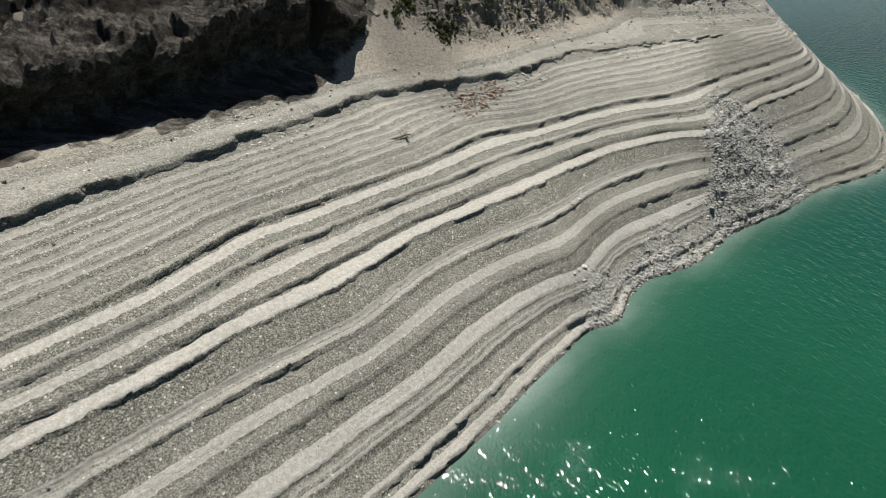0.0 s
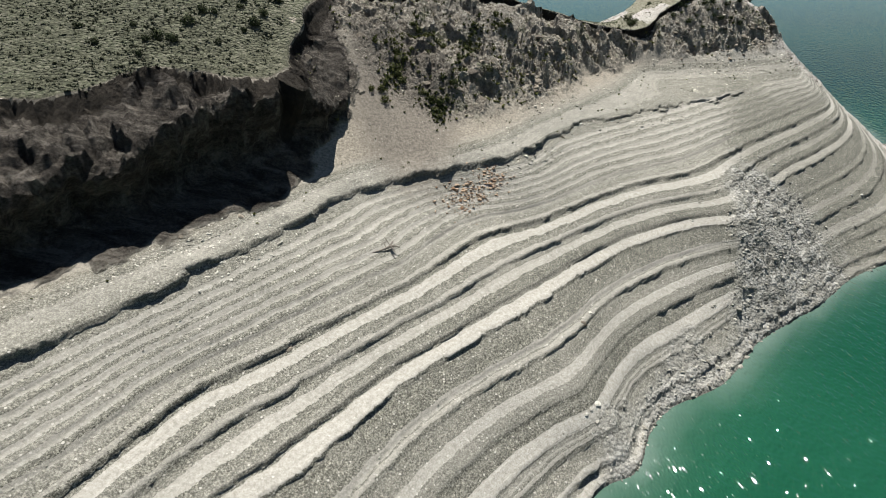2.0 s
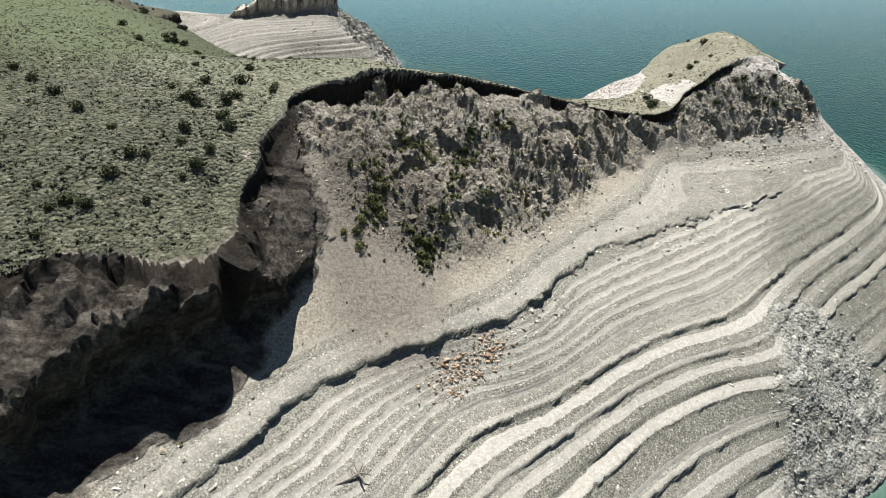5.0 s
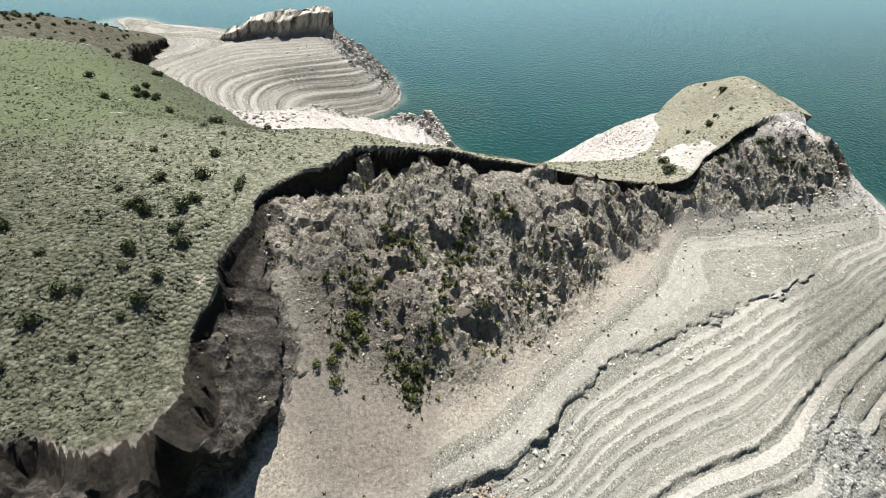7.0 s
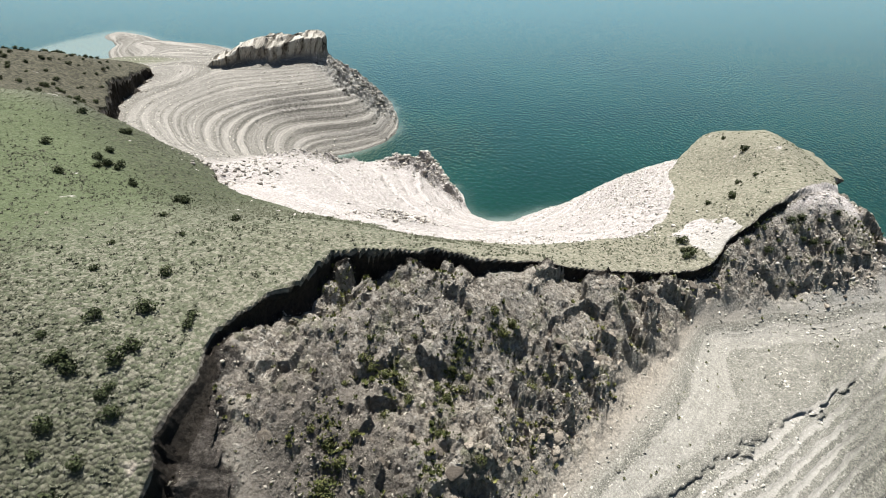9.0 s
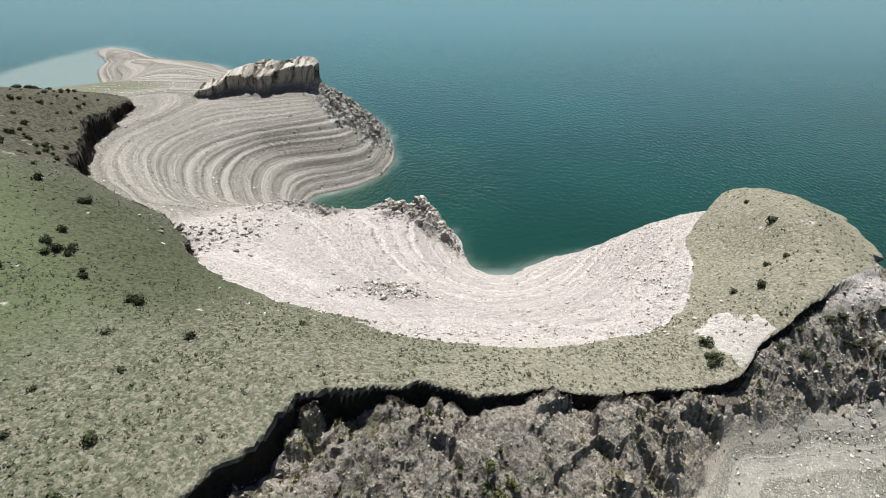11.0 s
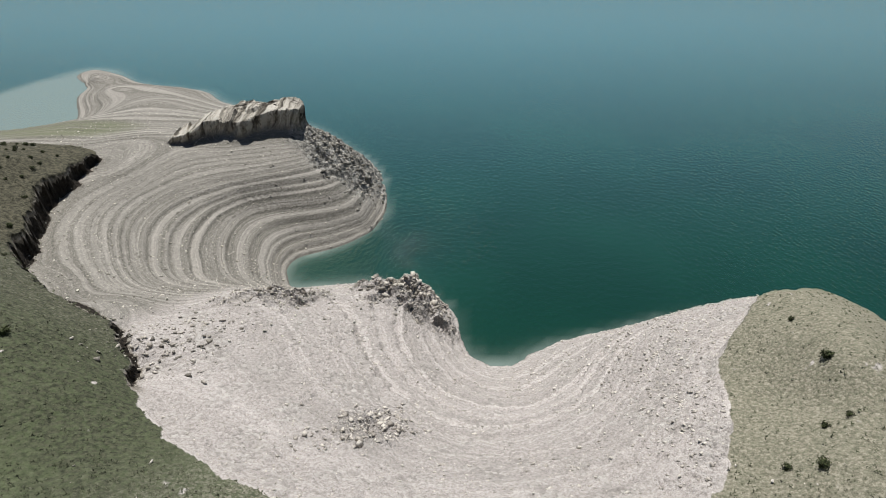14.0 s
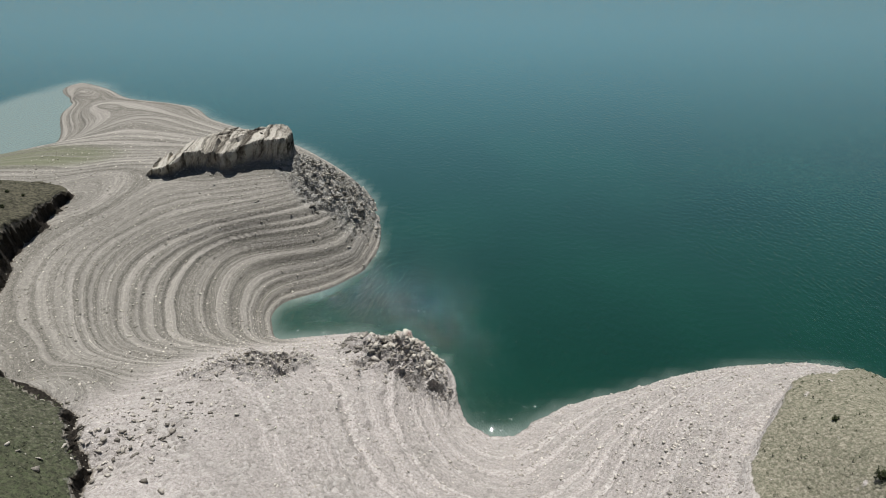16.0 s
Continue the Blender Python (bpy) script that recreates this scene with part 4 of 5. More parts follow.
def tuft(seed, blades=7, spread=0.5, height=0.8):
    """A bunch of leaf blades about one across, rooted at its middle."""
    r = np.random.RandomState(seed)
    verts, faces = [], []
    for k in range(blades):
        a = 2 * math.pi * (k + r.uniform(0, 0.8)) / blades
        lean, tall, wide = spread * r.uniform(0.6, 1.2), height * r.uniform(0.6, 1.2), r.uniform(0.14, 0.26)
        out, side = np.array([math.cos(a), math.sin(a), 0]), np.array([-math.sin(a), math.cos(a), 0])
        base = len(verts)
        root = out * r.uniform(0, 0.18)
        verts += [root - side * wide - [0, 0, 0.1], root + side * wide - [0, 0, 0.1], root + out * lean * 0.6 + side * wide * 0.7 + [0, 0, tall * 0.75], root + out * lean + [0, 0, tall * 0.9]]
        faces += [[base, base + 1, base + 2], [base, base + 2, base + 3]]
    return np.array(verts), np.array(faces)


def scatter(name, kinds, places, sizes, material, label, category, sink=0.15, tilt=math.pi):
    """Very many small pieces joined into one mesh on the ground."""
    n = len(places)
    which, turn = rnd.randint(0, len(kinds), n), rnd.uniform(0, 2 * math.pi, n)
    lean, around = rnd.uniform(-tilt, tilt, n), rnd.uniform(0.8, 1.25, (n, 3))
    z = ground_at(places[:, 0], places[:, 1])
    all_v, all_f, start = [], [], 0
    for k, (v, f) in enumerate(kinds):
        m = np.where(which == k)[0]
        c, s, cl, sl = np.cos(turn[m])[:, None], np.sin(turn[m])[:, None], np.cos(lean[m])[:, None], np.sin(lean[m])[:, None]
        q = v[None] * around[m][:, None, :] * sizes[m][:, None, None]
        y, w = q[..., 1] * cl - q[..., 2] * sl, q[..., 1] * sl + q[..., 2] * cl
        x, y = q[..., 0] * c - y * s, q[..., 0] * s + y * c
        low = w.min(axis=1, keepdims=True) if tilt > 0.5 else 0
        w = w - low - sink * sizes[m][:, None]
        all_v.append(np.stack([x + places[m, 0][:, None], y + places[m, 1][:, None], w + z[m][:, None]], -1).reshape(-1, 3))
        all_f.append((f[None] + (start + len(v) * np.arange(len(m)))[:, None, None]).reshape(-1, 3))
        start += len(v) * len(m)
    v, f = np.concatenate(all_v), np.concatenate(all_f)
    mesh = bpy.data.meshes.new(name)
    mesh.vertices.add(len(v))
    mesh.vertices.foreach_set("co", v.astype(np.float32).ravel())
    mesh.loops.add(f.size)
    mesh.loops.foreach_set("vertex_index", f.astype(np.int32).ravel())
    mesh.polygons.add(len(f))
    mesh.polygons.foreach_set("loop_start", np.arange(0, f.size, 3, dtype=np.int32))
    mesh.update(calc_edges=True)
    mesh.materials.append(material)
    return tagged(new(name, mesh), label, category, kind="stuff")


def strewn(n, x0, x1, y0, y1, chance):
    """Random places in a stretch of the plan, thinned by chance(x, y, z, level, turf, rock, rubble, crag)."""
    x, y = rnd.uniform(x0, x1, n), rnd.uniform(y0, y1, n)
    layers = [ground_at(x, y, k) for k in range(6)]
    keep = rnd.uniform(size=n) < chance(x, y, *layers)
    return np.stack([x[keep], y[keep]], -1)


def sizes_for(n, least, most, power=2.6):
    return least * (most / least) ** (rnd.uniform(size=n) ** power)


STONES = [block(s, 7, 0.42) for s in range(10)]
ROUGH_STONES = [block(s, 8, 0.42) for s in range(20, 30)]
TUFTS = [tuft(s, 6, 0.5, 0.36) for s in range(8)]
HERBS = [tuft(s, 10, 0.5, 0.7) for s in range(40, 46)]

near_beach = strewn(120000, -30, 40, 10, 66, lambda x, y, z, level, turf, rock, rubble, crag: (z > 0.05) * (turf < 0.2) * (rock < 0.3) * (level < 12.5) * (0.35 + 0.65 * (lumps(x, y, 2.3, 3) > 0)))
scatter("pebbles", STONES, near_beach, sizes_for(len(near_beach), 0.055, 0.26, 3.2), pebble_material, "loose grey and pale pebbles strewn over the terraces", "pebbles", 0.2, 0.4)
rubble_bed = strewn(60000, 6, 42, 22, 56, lambda x, y, z, level, turf, rock, rubble, crag: (z > 0.02) * (level < 8) * np.minimum(1, 0.6 * rubble + 0.22 * smooth(14, 22, x) * smooth(-0.5, 0.5, lumps(x, y, 2.5, 4))))
scatter("rubble", ROUGH_STONES, rubble_bed, sizes_for(len(rubble_bed), 0.06, 0.55, 2.8), rubble_material, "broken grey rubble spilling down to the water", "rubble", 0.12, 0.5)
upper_beach = strewn(22000, 4, 36, 42, 68, lambda x, y, z, level, turf, rock, rubble, crag: (level > 9.2) * (level < 12.6) * (rock < 0.3) * (turf < 0.2) * (0.25 + 0.75 * smooth(0.0, 0.6, lumps(x, y, 4.0, 6))))
scatter("beach_stones", ROUGH_STONES, upper_beach, sizes_for(len(upper_beach), 0.1, 0.5, 2.0), pebble_material, "grey and tan stones below the rocky knob", "stones", 0.1, 0.5)
rim_stones = strewn(160000, -2, 52, 14, 60, lambda x, y, z, level, turf, rock, rubble, crag: (z > -0.05) * (z < 0.22) * 0.5)
scatter("shore_stones", ROUGH_STONES, rim_stones, sizes_for(len(rim_stones), 0.05, 0.4, 3.2), rubble_material, "grey stones along the water's edge", "stones", 0.15, 0.6)
talus = strewn(110000, -12, 39, 42, 78, lambda x, y, z, level, turf, rock, rubble, crag: (rock > 0.5) * (turf < 0.1) * 0.95)
scatter("talus", ROUGH_STONES, talus, sizes_for(len(talus), 0.06, 0.34, 2.9), talus_material, "loose brown and grey talus on the broken slope", "talus", 0.15, 0.5)
marl_bits = strewn(64000, -26, 52, 66, 111, lambda x, y, z, level, turf, rock, rubble, crag: (z > 0.05) * (turf < 0.15) * (0.2 + 0.5 * (lumps(x, y, 3.5, 9) > 0.1) + rubble + smooth(12, 20, x)) * 0.8)
scatter("marl_stones", STONES, marl_bits, sizes_for(len(marl_bits), 0.08, 0.5, 3.0), marl_stone_material, "bleached chalky stones on the back beach", "stones", 0.2, 0.7)
far_bits = strewn(90000, -60, -6, 88, 165, lambda x, y, z, level, turf, rock, rubble, crag: (z > 0.05) * (turf < 0.2) * (crag < 0.2) * (0.14 + rubble))
scatter("far_stones", STONES, far_bits, sizes_for(len(far_bits), 0.1, 0.5, 2.8), pebble_material, "grey stones on the far terraced headland", "stones", 0.15, 0.6)

near_turf = strewn(70000, -34, 24, 34, 72, lambda x, y, z, level, turf, rock, rubble, crag: (turf > 0.7) * (0.45 + 0.55 * smooth(-0.4, 0.4, lumps(x, y, 1.6, 13))) * (1 - 0.6 * smooth(49, 56, y + 0.5 * (x + 12))))
scatter("grass_tufts", TUFTS, near_turf, sizes_for(len(near_turf), 0.1, 0.3, 1.8), tuft_material, "small dry grey-green tufts of steppe grass", "grass", 0.05, 0.3)
far_turf = strewn(75000, -75, 40, 66, 124, lambda x, y, z, level, turf, rock, rubble, crag: (turf > 0.7) * 0.5 * (1 - 0.35 * smooth(-6, 8, x)) * (1 - 0.8 * smooth(92, 98, 0.6 * y - x)))
scatter("steppe_grass", TUFTS, far_turf, sizes_for(len(far_turf), 0.1, 0.28, 1.8), steppe_material, "dry steppe grass over the upland", "grass", 0.05, 0.3)
slope_herbs = strewn(16000, -12, 36, 42, 74, lambda x, y, z, level, turf, rock, rubble, crag: (rock > 0.4) * (turf < 0.2) * (0.06 + 0.8 * smooth(0.0, 0.7, rough(x, y, 3.2, 3, 17))))
gully = np.concatenate([np.array(c) + rnd.normal(size=(55, 2)) * (0.35, 0.65) for c in ((-3.2, 46.4), (-2.7, 47.6), (-2.4, 48.8), (-2.9, 50), (-1.6, 53.4), (-0.4, 53.1), (2.6, 54.3), (2.9, 55.2), (2.2, 52.6), (1.9, 50.8), (1.2, 47.4), (0.4, 46.2), (-0.7, 46.4), (0.1, 45.2), (5.2, 56.4), (1.6, 49.2))])
slope_herbs = np.concatenate([slope_herbs, gully])
scatter("slope_plants", HERBS, slope_herbs, sizes_for(len(slope_herbs), 0.1, 0.36, 2.2), herb_material, "green weeds growing among the loose stones", "weeds", 0.05, 0.35)
beach_herbs = strewn(30000, -30, 36, 16, 70, lambda x, y, z, level, turf, rock, rubble, crag: (level > 9.9) * (level < 12.6) * (rock < 0.3) * (turf < 0.2) * (0.03 + 0.12 * (level < 10.6)))
scatter("beach_weeds", HERBS, beach_herbs, sizes_for(len(beach_herbs), 0.06, 0.2, 2.0), herb_material, "sparse low weeds above the high water notch", "weeds", 0.05, 0.35)


def part(name, verts, faces, material, parent, label=""):
    mesh = bpy.data.meshes.new(name)
    mesh.from_pydata([tuple(v) for v in verts], [], [tuple(q) for q in faces])
    mesh.materials.append(material)
    ob = new(name, mesh)
    ob.parent = parent
    return tagged(ob, label) if label else ob


def tube(points, radii, sides=6):
    """A tapering stick along a line of points."""
    verts, faces = [], []
    for k, (p, r) in enumerate(zip(points, radii)):
        ahead = Vector(points[min(k + 1, len(points) - 1)]) - Vector(points[max(k - 1, 0)])
        q = ahead.to_track_quat("Z", "Y")
        for s in range(sides):
            a = 2 * math.pi * s / sides
            verts.append(tuple(Vector(p) + q @ Vector((r * math.cos(a), r * math.sin(a), 0))))
        if k:
            for s in range(sides):
                t = (s + 1) % sides
                faces.append([(k - 1) * sides + s, (k - 1) * sides + t, k * sides + t, k * sides + s])
    faces.append(list(range(sides))[::-1])
    faces.append([len(verts) - sides + s for s in range(sides)])
    return verts, faces


def make_shrub(seed, name, label, height=0.7, leaves=170, loose=1.0, leaf=None):
    """A low twiggy shrub about one metre across: stems and a crown of small leaf clumps."""
    r = np.random.RandomState(seed)
    top = new(name)
    for k in range(5):
        a, lean = 2 * math.pi * k / 5 + r.uniform(0, 0.6), r.uniform(0.12, 0.36)
        pts = [(0.03 * math.cos(a), 0.03 * math.sin(a), -0.12), (lean * 0.5 * math.cos(a), lean * 0.5 * math.sin(a), height * 0.35), (lean * math.cos(a + 0.2), lean * math.sin(a + 0.2), height * 0.75)]
        part("stem", *tube(pts, [0.022, 0.015, 0.006], 5), wood_material, top)
    verts, faces = [], []
    lobes = [(r.uniform(-0.22, 0.22), r.uniform(-0.22, 0.22), height * r.uniform(0.35, 0.6), r.uniform(0.2, 0.34)) for _ in range(5)]
    for k in range(leaves):
        cx, cy, cz, cr = lobes[k % 5]
        d = r.normal(size=3)
        d = d / np.linalg.norm(d)
        c = np.array([cx, cy, cz]) + d * cr * r.uniform(0.55, 1.15) * loose
        c[2] = max(c[2], 0.02)
        u = np.cross(d, r.normal(size=3))
        u = u / np.linalg.norm(u)
        w, s = np.cross(d, u), r.uniform(0.05, 0.11)
        base = len(verts)
        verts += [c - u * s, c + w * s * 0.6 + d * 0.02, c + u * s, c - w * s * 0.6 + d * 0.04]
        faces.append([base, base + 1, base + 2, base + 3])
    part("crown", verts, faces, leaf or shrub_material, top, "dense small leaves")
    return tagged(top, label, "shrub", "shrubs on the upland")


def settle(x, y, turn=0.0, size=1.0, sink=0.0, tilt=(0.0, 0.0)):
    return Matrix.LocRotScale((x, y, float(ground_at(x, y)[0]) - sink), Euler((tilt[0], tilt[1], turn)), (size, size, size))


SHRUBS_BRINK = [(-19, 40), (-17.5, 38.6), (-15.3, 38.4), (-15.5, 40), (-16.6, 41.1), (-15.1, 40.5), (-14.4, 40.5), (-14.1, 42.4), (-15.2, 45.6), (-13.7, 44), (-13.2, 44.2), (-12.3, 41.6), (-12.1, 45.8), (-11, 44.6), (-10.7, 45.8), (-10.3, 47.6),
                (-10.7, 48.6), (-12.9, 49.5), (-9, 52.7), (-11.4, 43.7), (-13.2, 49.4), (-12.4, 49.2), (-15.2, 58), (-14.6, 55.4), (-10.6, 50.5), (-11.2, 55.4), (-12.3, 59.7), (-10.7, 63.1), (-9, 52.1), (-10.8, 48.2)]
SHRUBS_FAR = [(-28.3, 73.5), (-24.9, 69.1), (-30.2, 81.7), (-25.7, 79.4), (-24.3, 72.9), (-23.4, 72.6), (-22.6, 72.2), (-21, 70.7), (-15, 63.1), (-14.2, 50.5), (-12.8, 51.9), (-10.9, 52.7), (-10.9, 49.8), (-12.2, 46.9), (-24.5, 74.8), (-23.5, 72.2), (-22.8, 72.9),
              (-23.8, 71.7), (-20.6, 70.1), (-25.5, 79.8), (-16.3, 67.6), (-15.7, 67.3), (-32.8, 85), (-29.8, 81), (18.7, 68.4), (18.4, 67.3), (18.9, 67), (18.4, 66.6), (27.8, 85.1), (22, 72.9), (25.1, 75.3), (23.4, 72.5), (-5.9, 66.6), (27.5, 80.4), (26.5, 75.7)]
SHRUBS_KNOB = [(26.2, 69), (27, 68.2), (26.4, 68.4), (27.8, 68.2), (25.1, 67.8), (24.3, 67.3), (25.6, 67), (28.6, 69.4), (28.7, 68.1), (30.1, 70.2), (23.6, 68.6), (22.7, 67.5), (24.1, 68.4), (27, 69.3), (29.4, 67.6), (25.8, 66)]
SHRUBS_SLOPE = [(-3.4, 46.4), (-2.8, 47.9), (-2.4, 47), (-2.7, 47.4), (-3.6, 45.5), (-3.4, 44.8), (-4.2, 45.2), (-3.6, 49.6), (-2.9, 49.3), (-2.3, 48.7), (-1.8, 53.6), (-1.5, 53.4), (-0.8, 53.2), (-0.1, 53.1), (-2.6, 52.3), (0.5, 55.6), (2.5, 54.3), (2.9, 55),
                (3.2, 54), (2.2, 52.5), (1.9, 50.6), (1.3, 47.3), (0.7, 46.5), (0.2, 46.1), (-0.4, 46.2), (-1, 46.6), (-0.1, 45.4), (0.2, 44.9), (3.7, 49.7), (6.4, 54.3), (4.7, 57.2), (5, 56.1), (5.6, 56.6), (-0.7, 51.5), (-1.3, 47.8), (-1.8, 49.9)]
dark_shrubs = [make_shrub(100 + k, "shrub", "dark low sagebrush shrub on dry steppe turf", 0.5) for k in range(4)]
slope_shrubs = [make_shrub(120 + k, "shrub", "green bushy weed on the loose stony slope", 0.5, 150, 1.1, weed_material) for k in range(4)]


def plant(kinds, places, least, most, group):
    for k, (x, y) in enumerate(places):
        ob = copy_thing(kinds[k % len(kinds)], Matrix.Identity(4))
        ob.matrix_basis = settle(x, y, rnd.uniform(0, 6.28), rnd.uniform(least, most), 0.03)
        tagged(ob, group=group)


plant(dark_shrubs, SHRUBS_BRINK, 0.5, 0.95, "shrubs on the upland")
plant(dark_shrubs, SHRUBS_FAR, 0.5, 1.1, "shrubs on the upland")
plant(dark_shrubs, SHRUBS_KNOB, 0.5, 0.95, "shrubs on the rocky knob")
plant(slope_shrubs, SHRUBS_SLOPE, 0.45, 1.0, "bushes on the slope")
hill = strewn(800, -60, -36, 92, 121, lambda x, y, z, level, turf, rock, rubble, crag: (turf > 0.9) * (np.abs(y - 104) < 16) * 0.5)[:150]
plant(dark_shrubs, hill, 0.4, 0.95, "shrubs on the far hill")
for k, ob in enumerate(dark_shrubs):
    ob.matrix_basis = settle(-17.5 - 2.1 * k, 47 + 1.7 * k, k, 0.9, 0.03)
for k, ob in enumerate(slope_shrubs):
    ob.matrix_basis = settle(0.4 + 1.3 * k, 52.2 + 0.6 * k, k, 0.7, 0.03)


def make_boulder(seed, material, thick=0.75):
    """An angular block with worn edges."""
    v, f = block(seed, 24, thick)
    bm = bmesh.new()
    vs = [bm.verts.new(p) for p in v]
    for q in f:
        bm.faces.new([vs[i] for i in q])
    bmesh.ops.dissolve_limit(bm, angle_limit=0.2, verts=bm.verts[:], edges=bm.edges[:])
    bmesh.ops.bevel(bm, geom=bm.edges[:], offset=0.018, segments=1, affect="EDGES", clamp_overlap=True)
    bmesh.ops.triangulate(bm, faces=bm.faces[:])
    mesh = bpy.data.meshes.new("boulder")
    bm.to_mesh(mesh)
    bm.free()
    mesh.materials.append(material)
    return mesh


grey_blocks = [make_boulder(200 + k, boulder_material, 0.55) for k in range(8)]
rust_blocks = [make_boulder(220 + k, rust_material, 0.5) for k in range(6)]
pale_blocks = [make_boulder(260 + k, pale_material, 0.5) for k in range(6)]
slabs = [make_boulder(280 + k, slab_material, 0.45) for k in range(8)]
brown_blocks = [make_boulder(240 + k, brown_material, 0.6) for k in range(8)]


def boulders(kinds, places, least, most, label, group):
    for x, y in places:
        ob = new("boulder", kinds[rnd.randint(len(kinds))])
        size = least * (most / least) ** (rnd.uniform() ** 2)
        ob.matrix_basis = settle(x, y, rnd.uniform(0, 6.28), size, 0.08 * size, (rnd.uniform(-0.4, 0.4), rnd.uniform(-0.4, 0.4)))
        tagged(ob, label, "boulder", group)


def heap(x, y, n, wide, deep, turn=0.7):
    a, b = rnd.normal(size=n) * wide, rnd.normal(size=n) * deep
    return np.stack([x + a * math.cos(turn) - b * math.sin(turn), y + a * math.sin(turn) + b * math.cos(turn)], -1)


boulders(rust_blocks, heap(2.0, 40.0, 44, 0.9, 0.5), 0.18, 0.42, "rust-brown angular stone in a heap below the notch", "rust stones on the beach")
boulders(rust_blocks, heap(3.6, 41.2, 26, 0.6, 0.4), 0.18, 0.4, "rust-brown angular stone in a heap below the notch", "rust stones on the beach")
boulders(pale_blocks, heap(-10.2, 30.8, 46, 1.7, 0.7), 0.15, 0.5, "pale broken slab fallen at the high water notch", "slabs at the notch")
boulders(pale_blocks, [(8.0, 28.5), (8.4, 28.9), (7.7, 28.2), (8.3, 28.1), (8.9, 33.9), (9.6, 36.2)], 0.3, 0.6, "pale block lying alone on a terrace", "blocks on the terraces")
boulders(brown_blocks, [(8.3, 33.0), (-11.9, 31.2), (-9.8, 33.4), (9.0, 47.4), (-6.4, 27.4)], 0.35, 0.6, "dark brown boulder on the beach", "dark boulders on the beach")
boulders(grey_blocks, heap(20.4, 40.5, 40, 3.8, 0.6, 1.15), 0.16, 0.6, "grey angular boulder in the shore rubble", "boulders in the rubble")
boulders(grey_blocks, heap(17.5, 34.2, 44, 3.6, 0.8, 0.6), 0.16, 0.65, "grey angular boulder at the water's edge", "boulders at the water")
boulders(grey_blocks, heap(11.3, 28.4, 24, 0.9, 0.35, 0.9), 0.16, 0.6, "grey angular boulder at the water's edge", "boulders at the water")
boulders(brown_blocks, heap(7.6, 52.6, 18, 0.7, 0.5), 0.25, 0.7, "brown boulder at the foot of the broken slope", "boulders under the slope")
boulders(brown_blocks, heap(4.6, 50.2, 26, 1.5, 0.5), 0.25, 0.75, "brown outcrop block at the foot of the slope", "boulders under the slope")
boulders(brown_blocks, heap(10.8, 57.5, 30, 2.0, 0.7, 0.8), 0.25, 0.8, "brown outcrop block on the broken slope", "boulders under the slope")
boulders(brown_blocks, heap(2.6, 51.5, 12, 1.2, 0.8), 0.25, 0.6, "brown outcrop block on the broken slope", "boulders under the slope")
boulders(brown_blocks, heap(27.5, 66.2, 30, 3.0, 0.6, 0.1), 0.25, 0.7, "brown block under the rocky knob", "boulders under the knob")


chip_material = make_stone("slab_chips", rgb(0.3, 0.285, 0.25), rgb(0.64, 0.615, 0.555))
rust_chip_material = make_stone("rust_chips", rgb(0.16, 0.1, 0.062), rgb(0.48, 0.37, 0.28))
chips = heap(-10.2, 30.8, 420, 1.9, 0.7)
scatter("slab_chips", ROUGH_STONES, chips, sizes_for(len(chips), 0.09, 0.4, 1.8), chip_material, "pale broken slabs and chips spilt across the notch", "slabs", 0.1, 0.5)
rust_chips = np.concatenate([heap(2.0, 40.0, 260, 1.0, 0.5), heap(3.6, 41.2, 160, 0.6, 0.45)])
scatter("rust_chips", ROUGH_STONES, rust_chips, sizes_for(len(rust_chips), 0.1, 0.3, 1.5), rust_chip_material, "rust-brown chips around the heap below the notch", "stones", 0.1, 0.6)


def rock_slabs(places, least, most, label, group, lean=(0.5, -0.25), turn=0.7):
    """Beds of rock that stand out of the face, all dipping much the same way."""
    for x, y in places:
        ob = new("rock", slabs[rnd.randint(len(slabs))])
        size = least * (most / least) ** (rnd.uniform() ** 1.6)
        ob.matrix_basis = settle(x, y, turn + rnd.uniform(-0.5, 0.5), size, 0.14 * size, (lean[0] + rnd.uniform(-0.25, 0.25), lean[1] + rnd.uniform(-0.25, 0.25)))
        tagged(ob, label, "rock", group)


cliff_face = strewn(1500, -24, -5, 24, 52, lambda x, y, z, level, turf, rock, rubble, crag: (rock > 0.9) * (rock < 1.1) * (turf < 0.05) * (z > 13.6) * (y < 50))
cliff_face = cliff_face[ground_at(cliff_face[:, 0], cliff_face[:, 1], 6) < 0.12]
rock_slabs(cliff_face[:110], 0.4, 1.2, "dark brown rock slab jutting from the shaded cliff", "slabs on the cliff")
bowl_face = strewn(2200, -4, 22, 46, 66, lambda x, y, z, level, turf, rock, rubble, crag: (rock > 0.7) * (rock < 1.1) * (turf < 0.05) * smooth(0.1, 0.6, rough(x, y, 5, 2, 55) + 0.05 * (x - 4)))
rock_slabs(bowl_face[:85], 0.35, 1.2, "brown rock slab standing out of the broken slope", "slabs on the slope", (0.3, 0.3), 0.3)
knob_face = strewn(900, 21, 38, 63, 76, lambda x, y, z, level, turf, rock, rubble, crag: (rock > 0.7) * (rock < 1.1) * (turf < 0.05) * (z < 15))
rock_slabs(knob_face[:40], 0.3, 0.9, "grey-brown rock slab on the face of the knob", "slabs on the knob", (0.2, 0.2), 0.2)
far_blocks = []
far_blocks.append((heap(-1.3, 104.0, 1100, 2.6, 2.3, 0.9), 0.25, 1.2))
far_blocks.append((heap(-2.2, 79.4, 260, 1.9, 1.1), 0.15, 0.8))
far_blocks.append((heap(-14.5, 136, 800, 5, 2.6, 2.0), 0.2, 1.2))
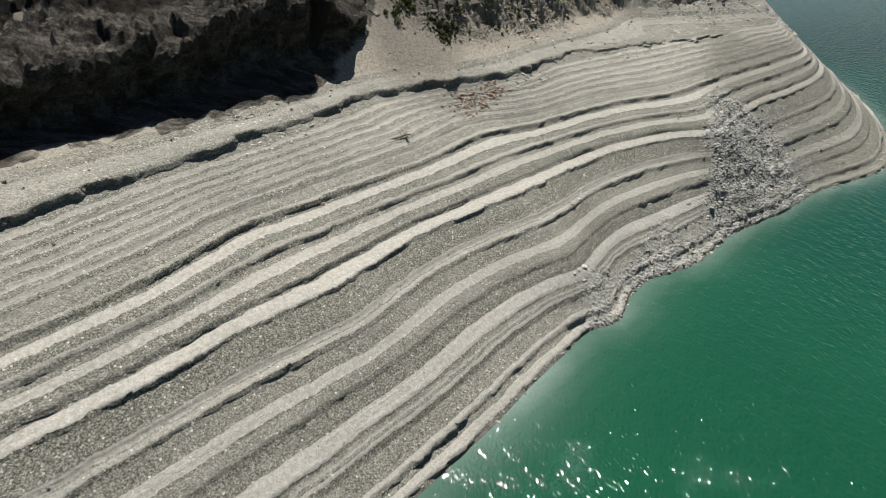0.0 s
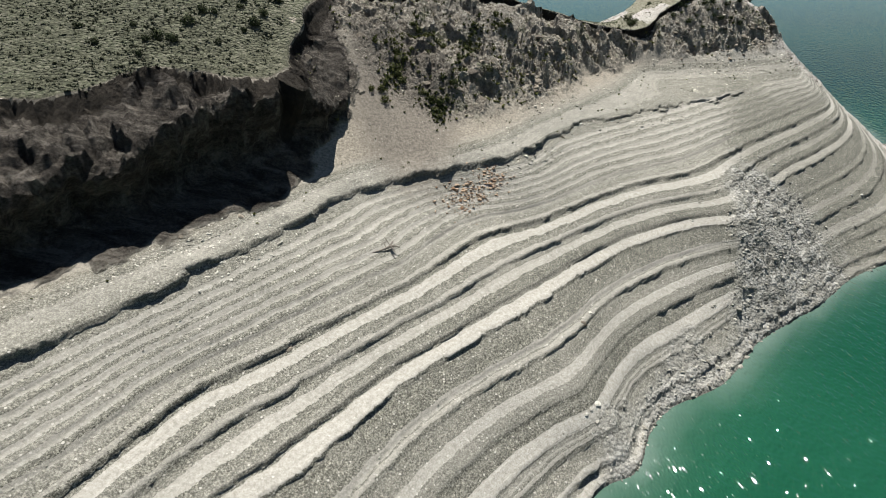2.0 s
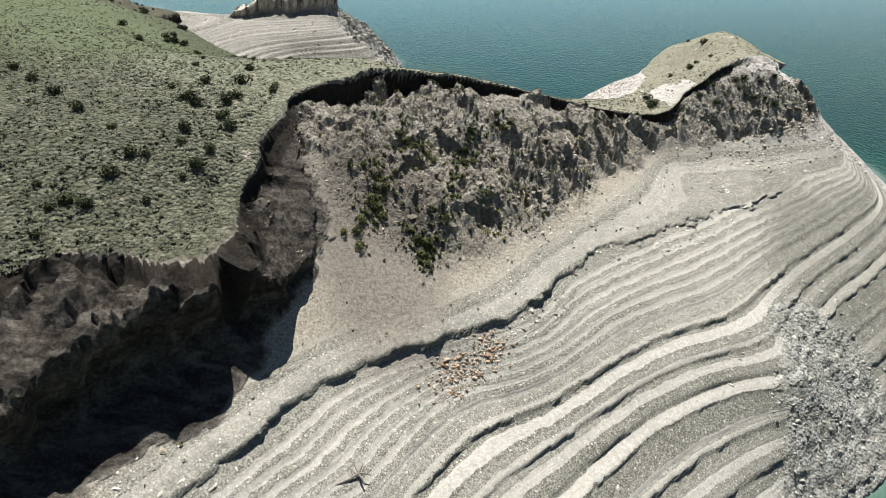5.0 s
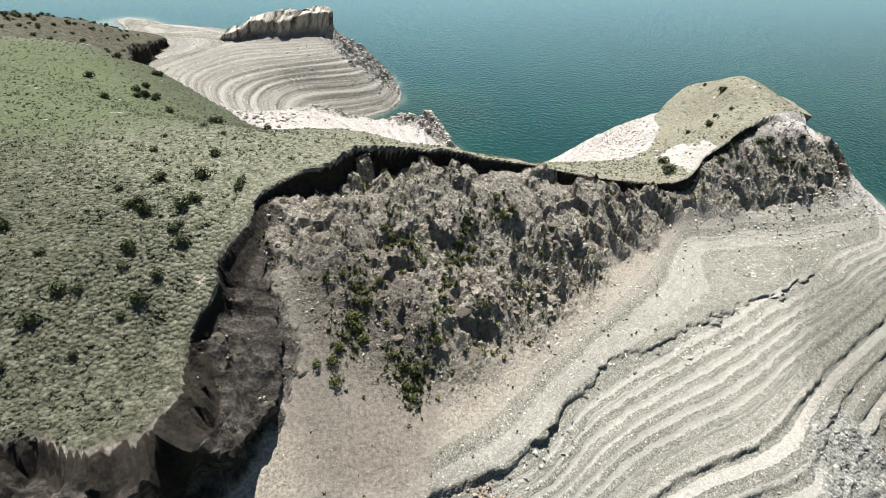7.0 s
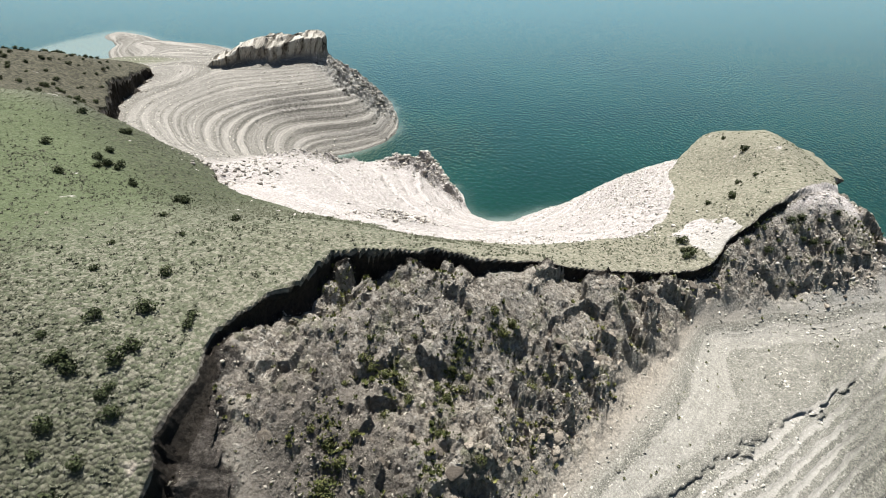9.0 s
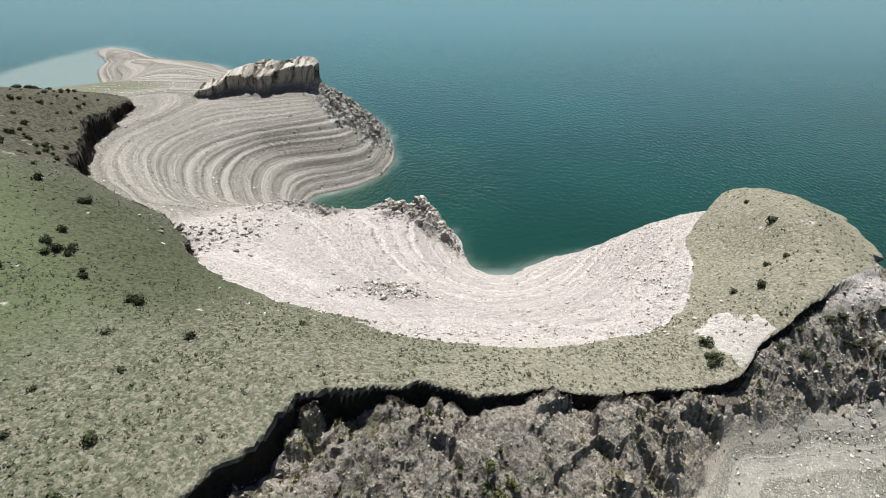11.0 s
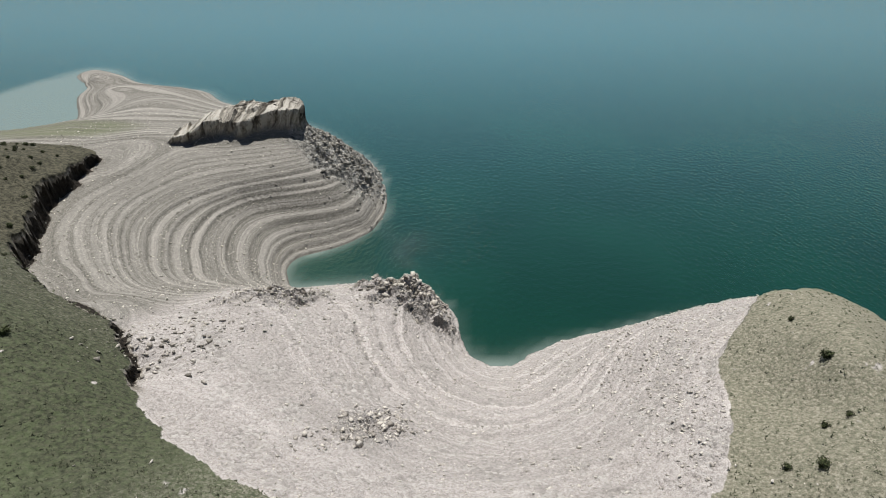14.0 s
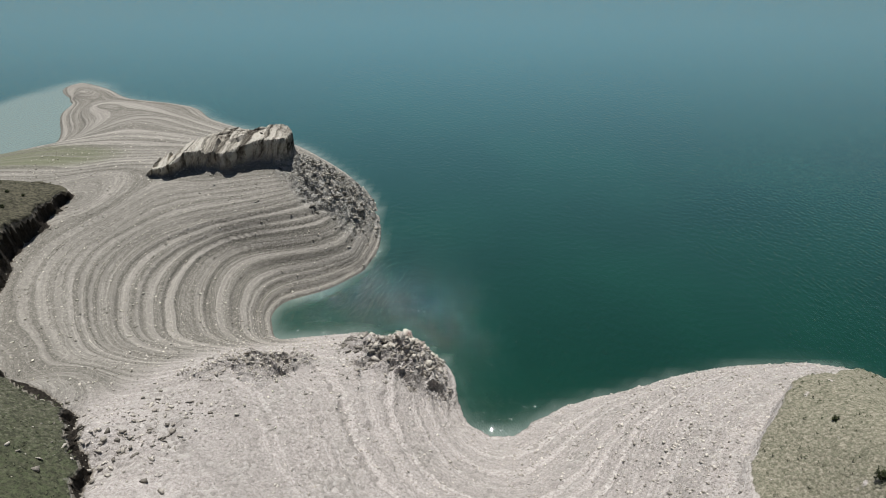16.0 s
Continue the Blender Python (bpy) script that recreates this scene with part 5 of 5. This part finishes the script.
far_blocks.append((np.concatenate([heap(-14, 96.8, 420, 2.4, 1.2, 0.9), heap(-18.5, 86, 260, 2.6, 2.0, 0.9)]), 0.15, 0.75))
far_blocks.append((heap(6, 70.2, 360, 7, 0.9, 0.0), 0.12, 0.5))
far_blocks.append((heap(20, 84, 360, 1.3, 6, -0.2), 0.12, 0.5))


def far_heap(rows, material, label):
    places = np.concatenate([b[0] for b in rows])
    sizes = np.concatenate([sizes_for(len(b[0]), b[1], b[2], 2.0) for b in rows])
    scatter("far_boulders", ROUGH_STONES, places, sizes, material, label, "boulders", 0.1, 0.7)


far_heap([far_blocks[0], far_blocks[3]], promontory_material, "grey and pale boulders on the rocky promontory")
far_heap([far_blocks[2]], headland_material, "dark grey boulders down the flank of the headland")
far_heap([far_blocks[1], far_blocks[4], far_blocks[5]], marl_stone_material, "bleached blocks at the edge of the back beach")


def make_driftwood():
    top = new("driftwood")
    runs = [("branch", [(-1.0, -0.1, 0.05), (-0.55, -0.06, 0.06), (0, 0, 0.1), (0.3, 0.08, 0.16)], [0.02, 0.03, 0.05, 0.06]),
            ("root", [(0.3, 0.08, 0.16), (0.5, 0.3, 0.25), (0.55, 0.42, 0.2)], [0.06, 0.035, 0.012]), ("root", [(0.3, 0.08, 0.16), (0.55, -0.05, 0.2), (0.72, -0.12, 0.1)], [0.06, 0.03, 0.01]),
            ("root", [(0.3, 0.08, 0.16), (0.4, -0.2, 0.12), (0.42, -0.42, 0.03)], [0.055, 0.03, 0.01]), ("twig", [(0.1, 0.03, 0.12), (0.05, 0.25, 0.3), (-0.05, 0.42, 0.34)], [0.03, 0.018, 0.006]),
            ("twig", [(0.3, 0.08, 0.16), (0.2, 0.4, 0.4), (0.1, 0.55, 0.5)], [0.03, 0.018, 0.006])]
    for name, pts, radii in runs:
        part(name, *tube(pts, radii), wood_material, top)
    top.matrix_basis = settle(-2.65, 33.9, 0.35, 1.15)
    return tagged(top, "bleached driftwood branch with roots on the terraces", "driftwood")


make_driftwood()
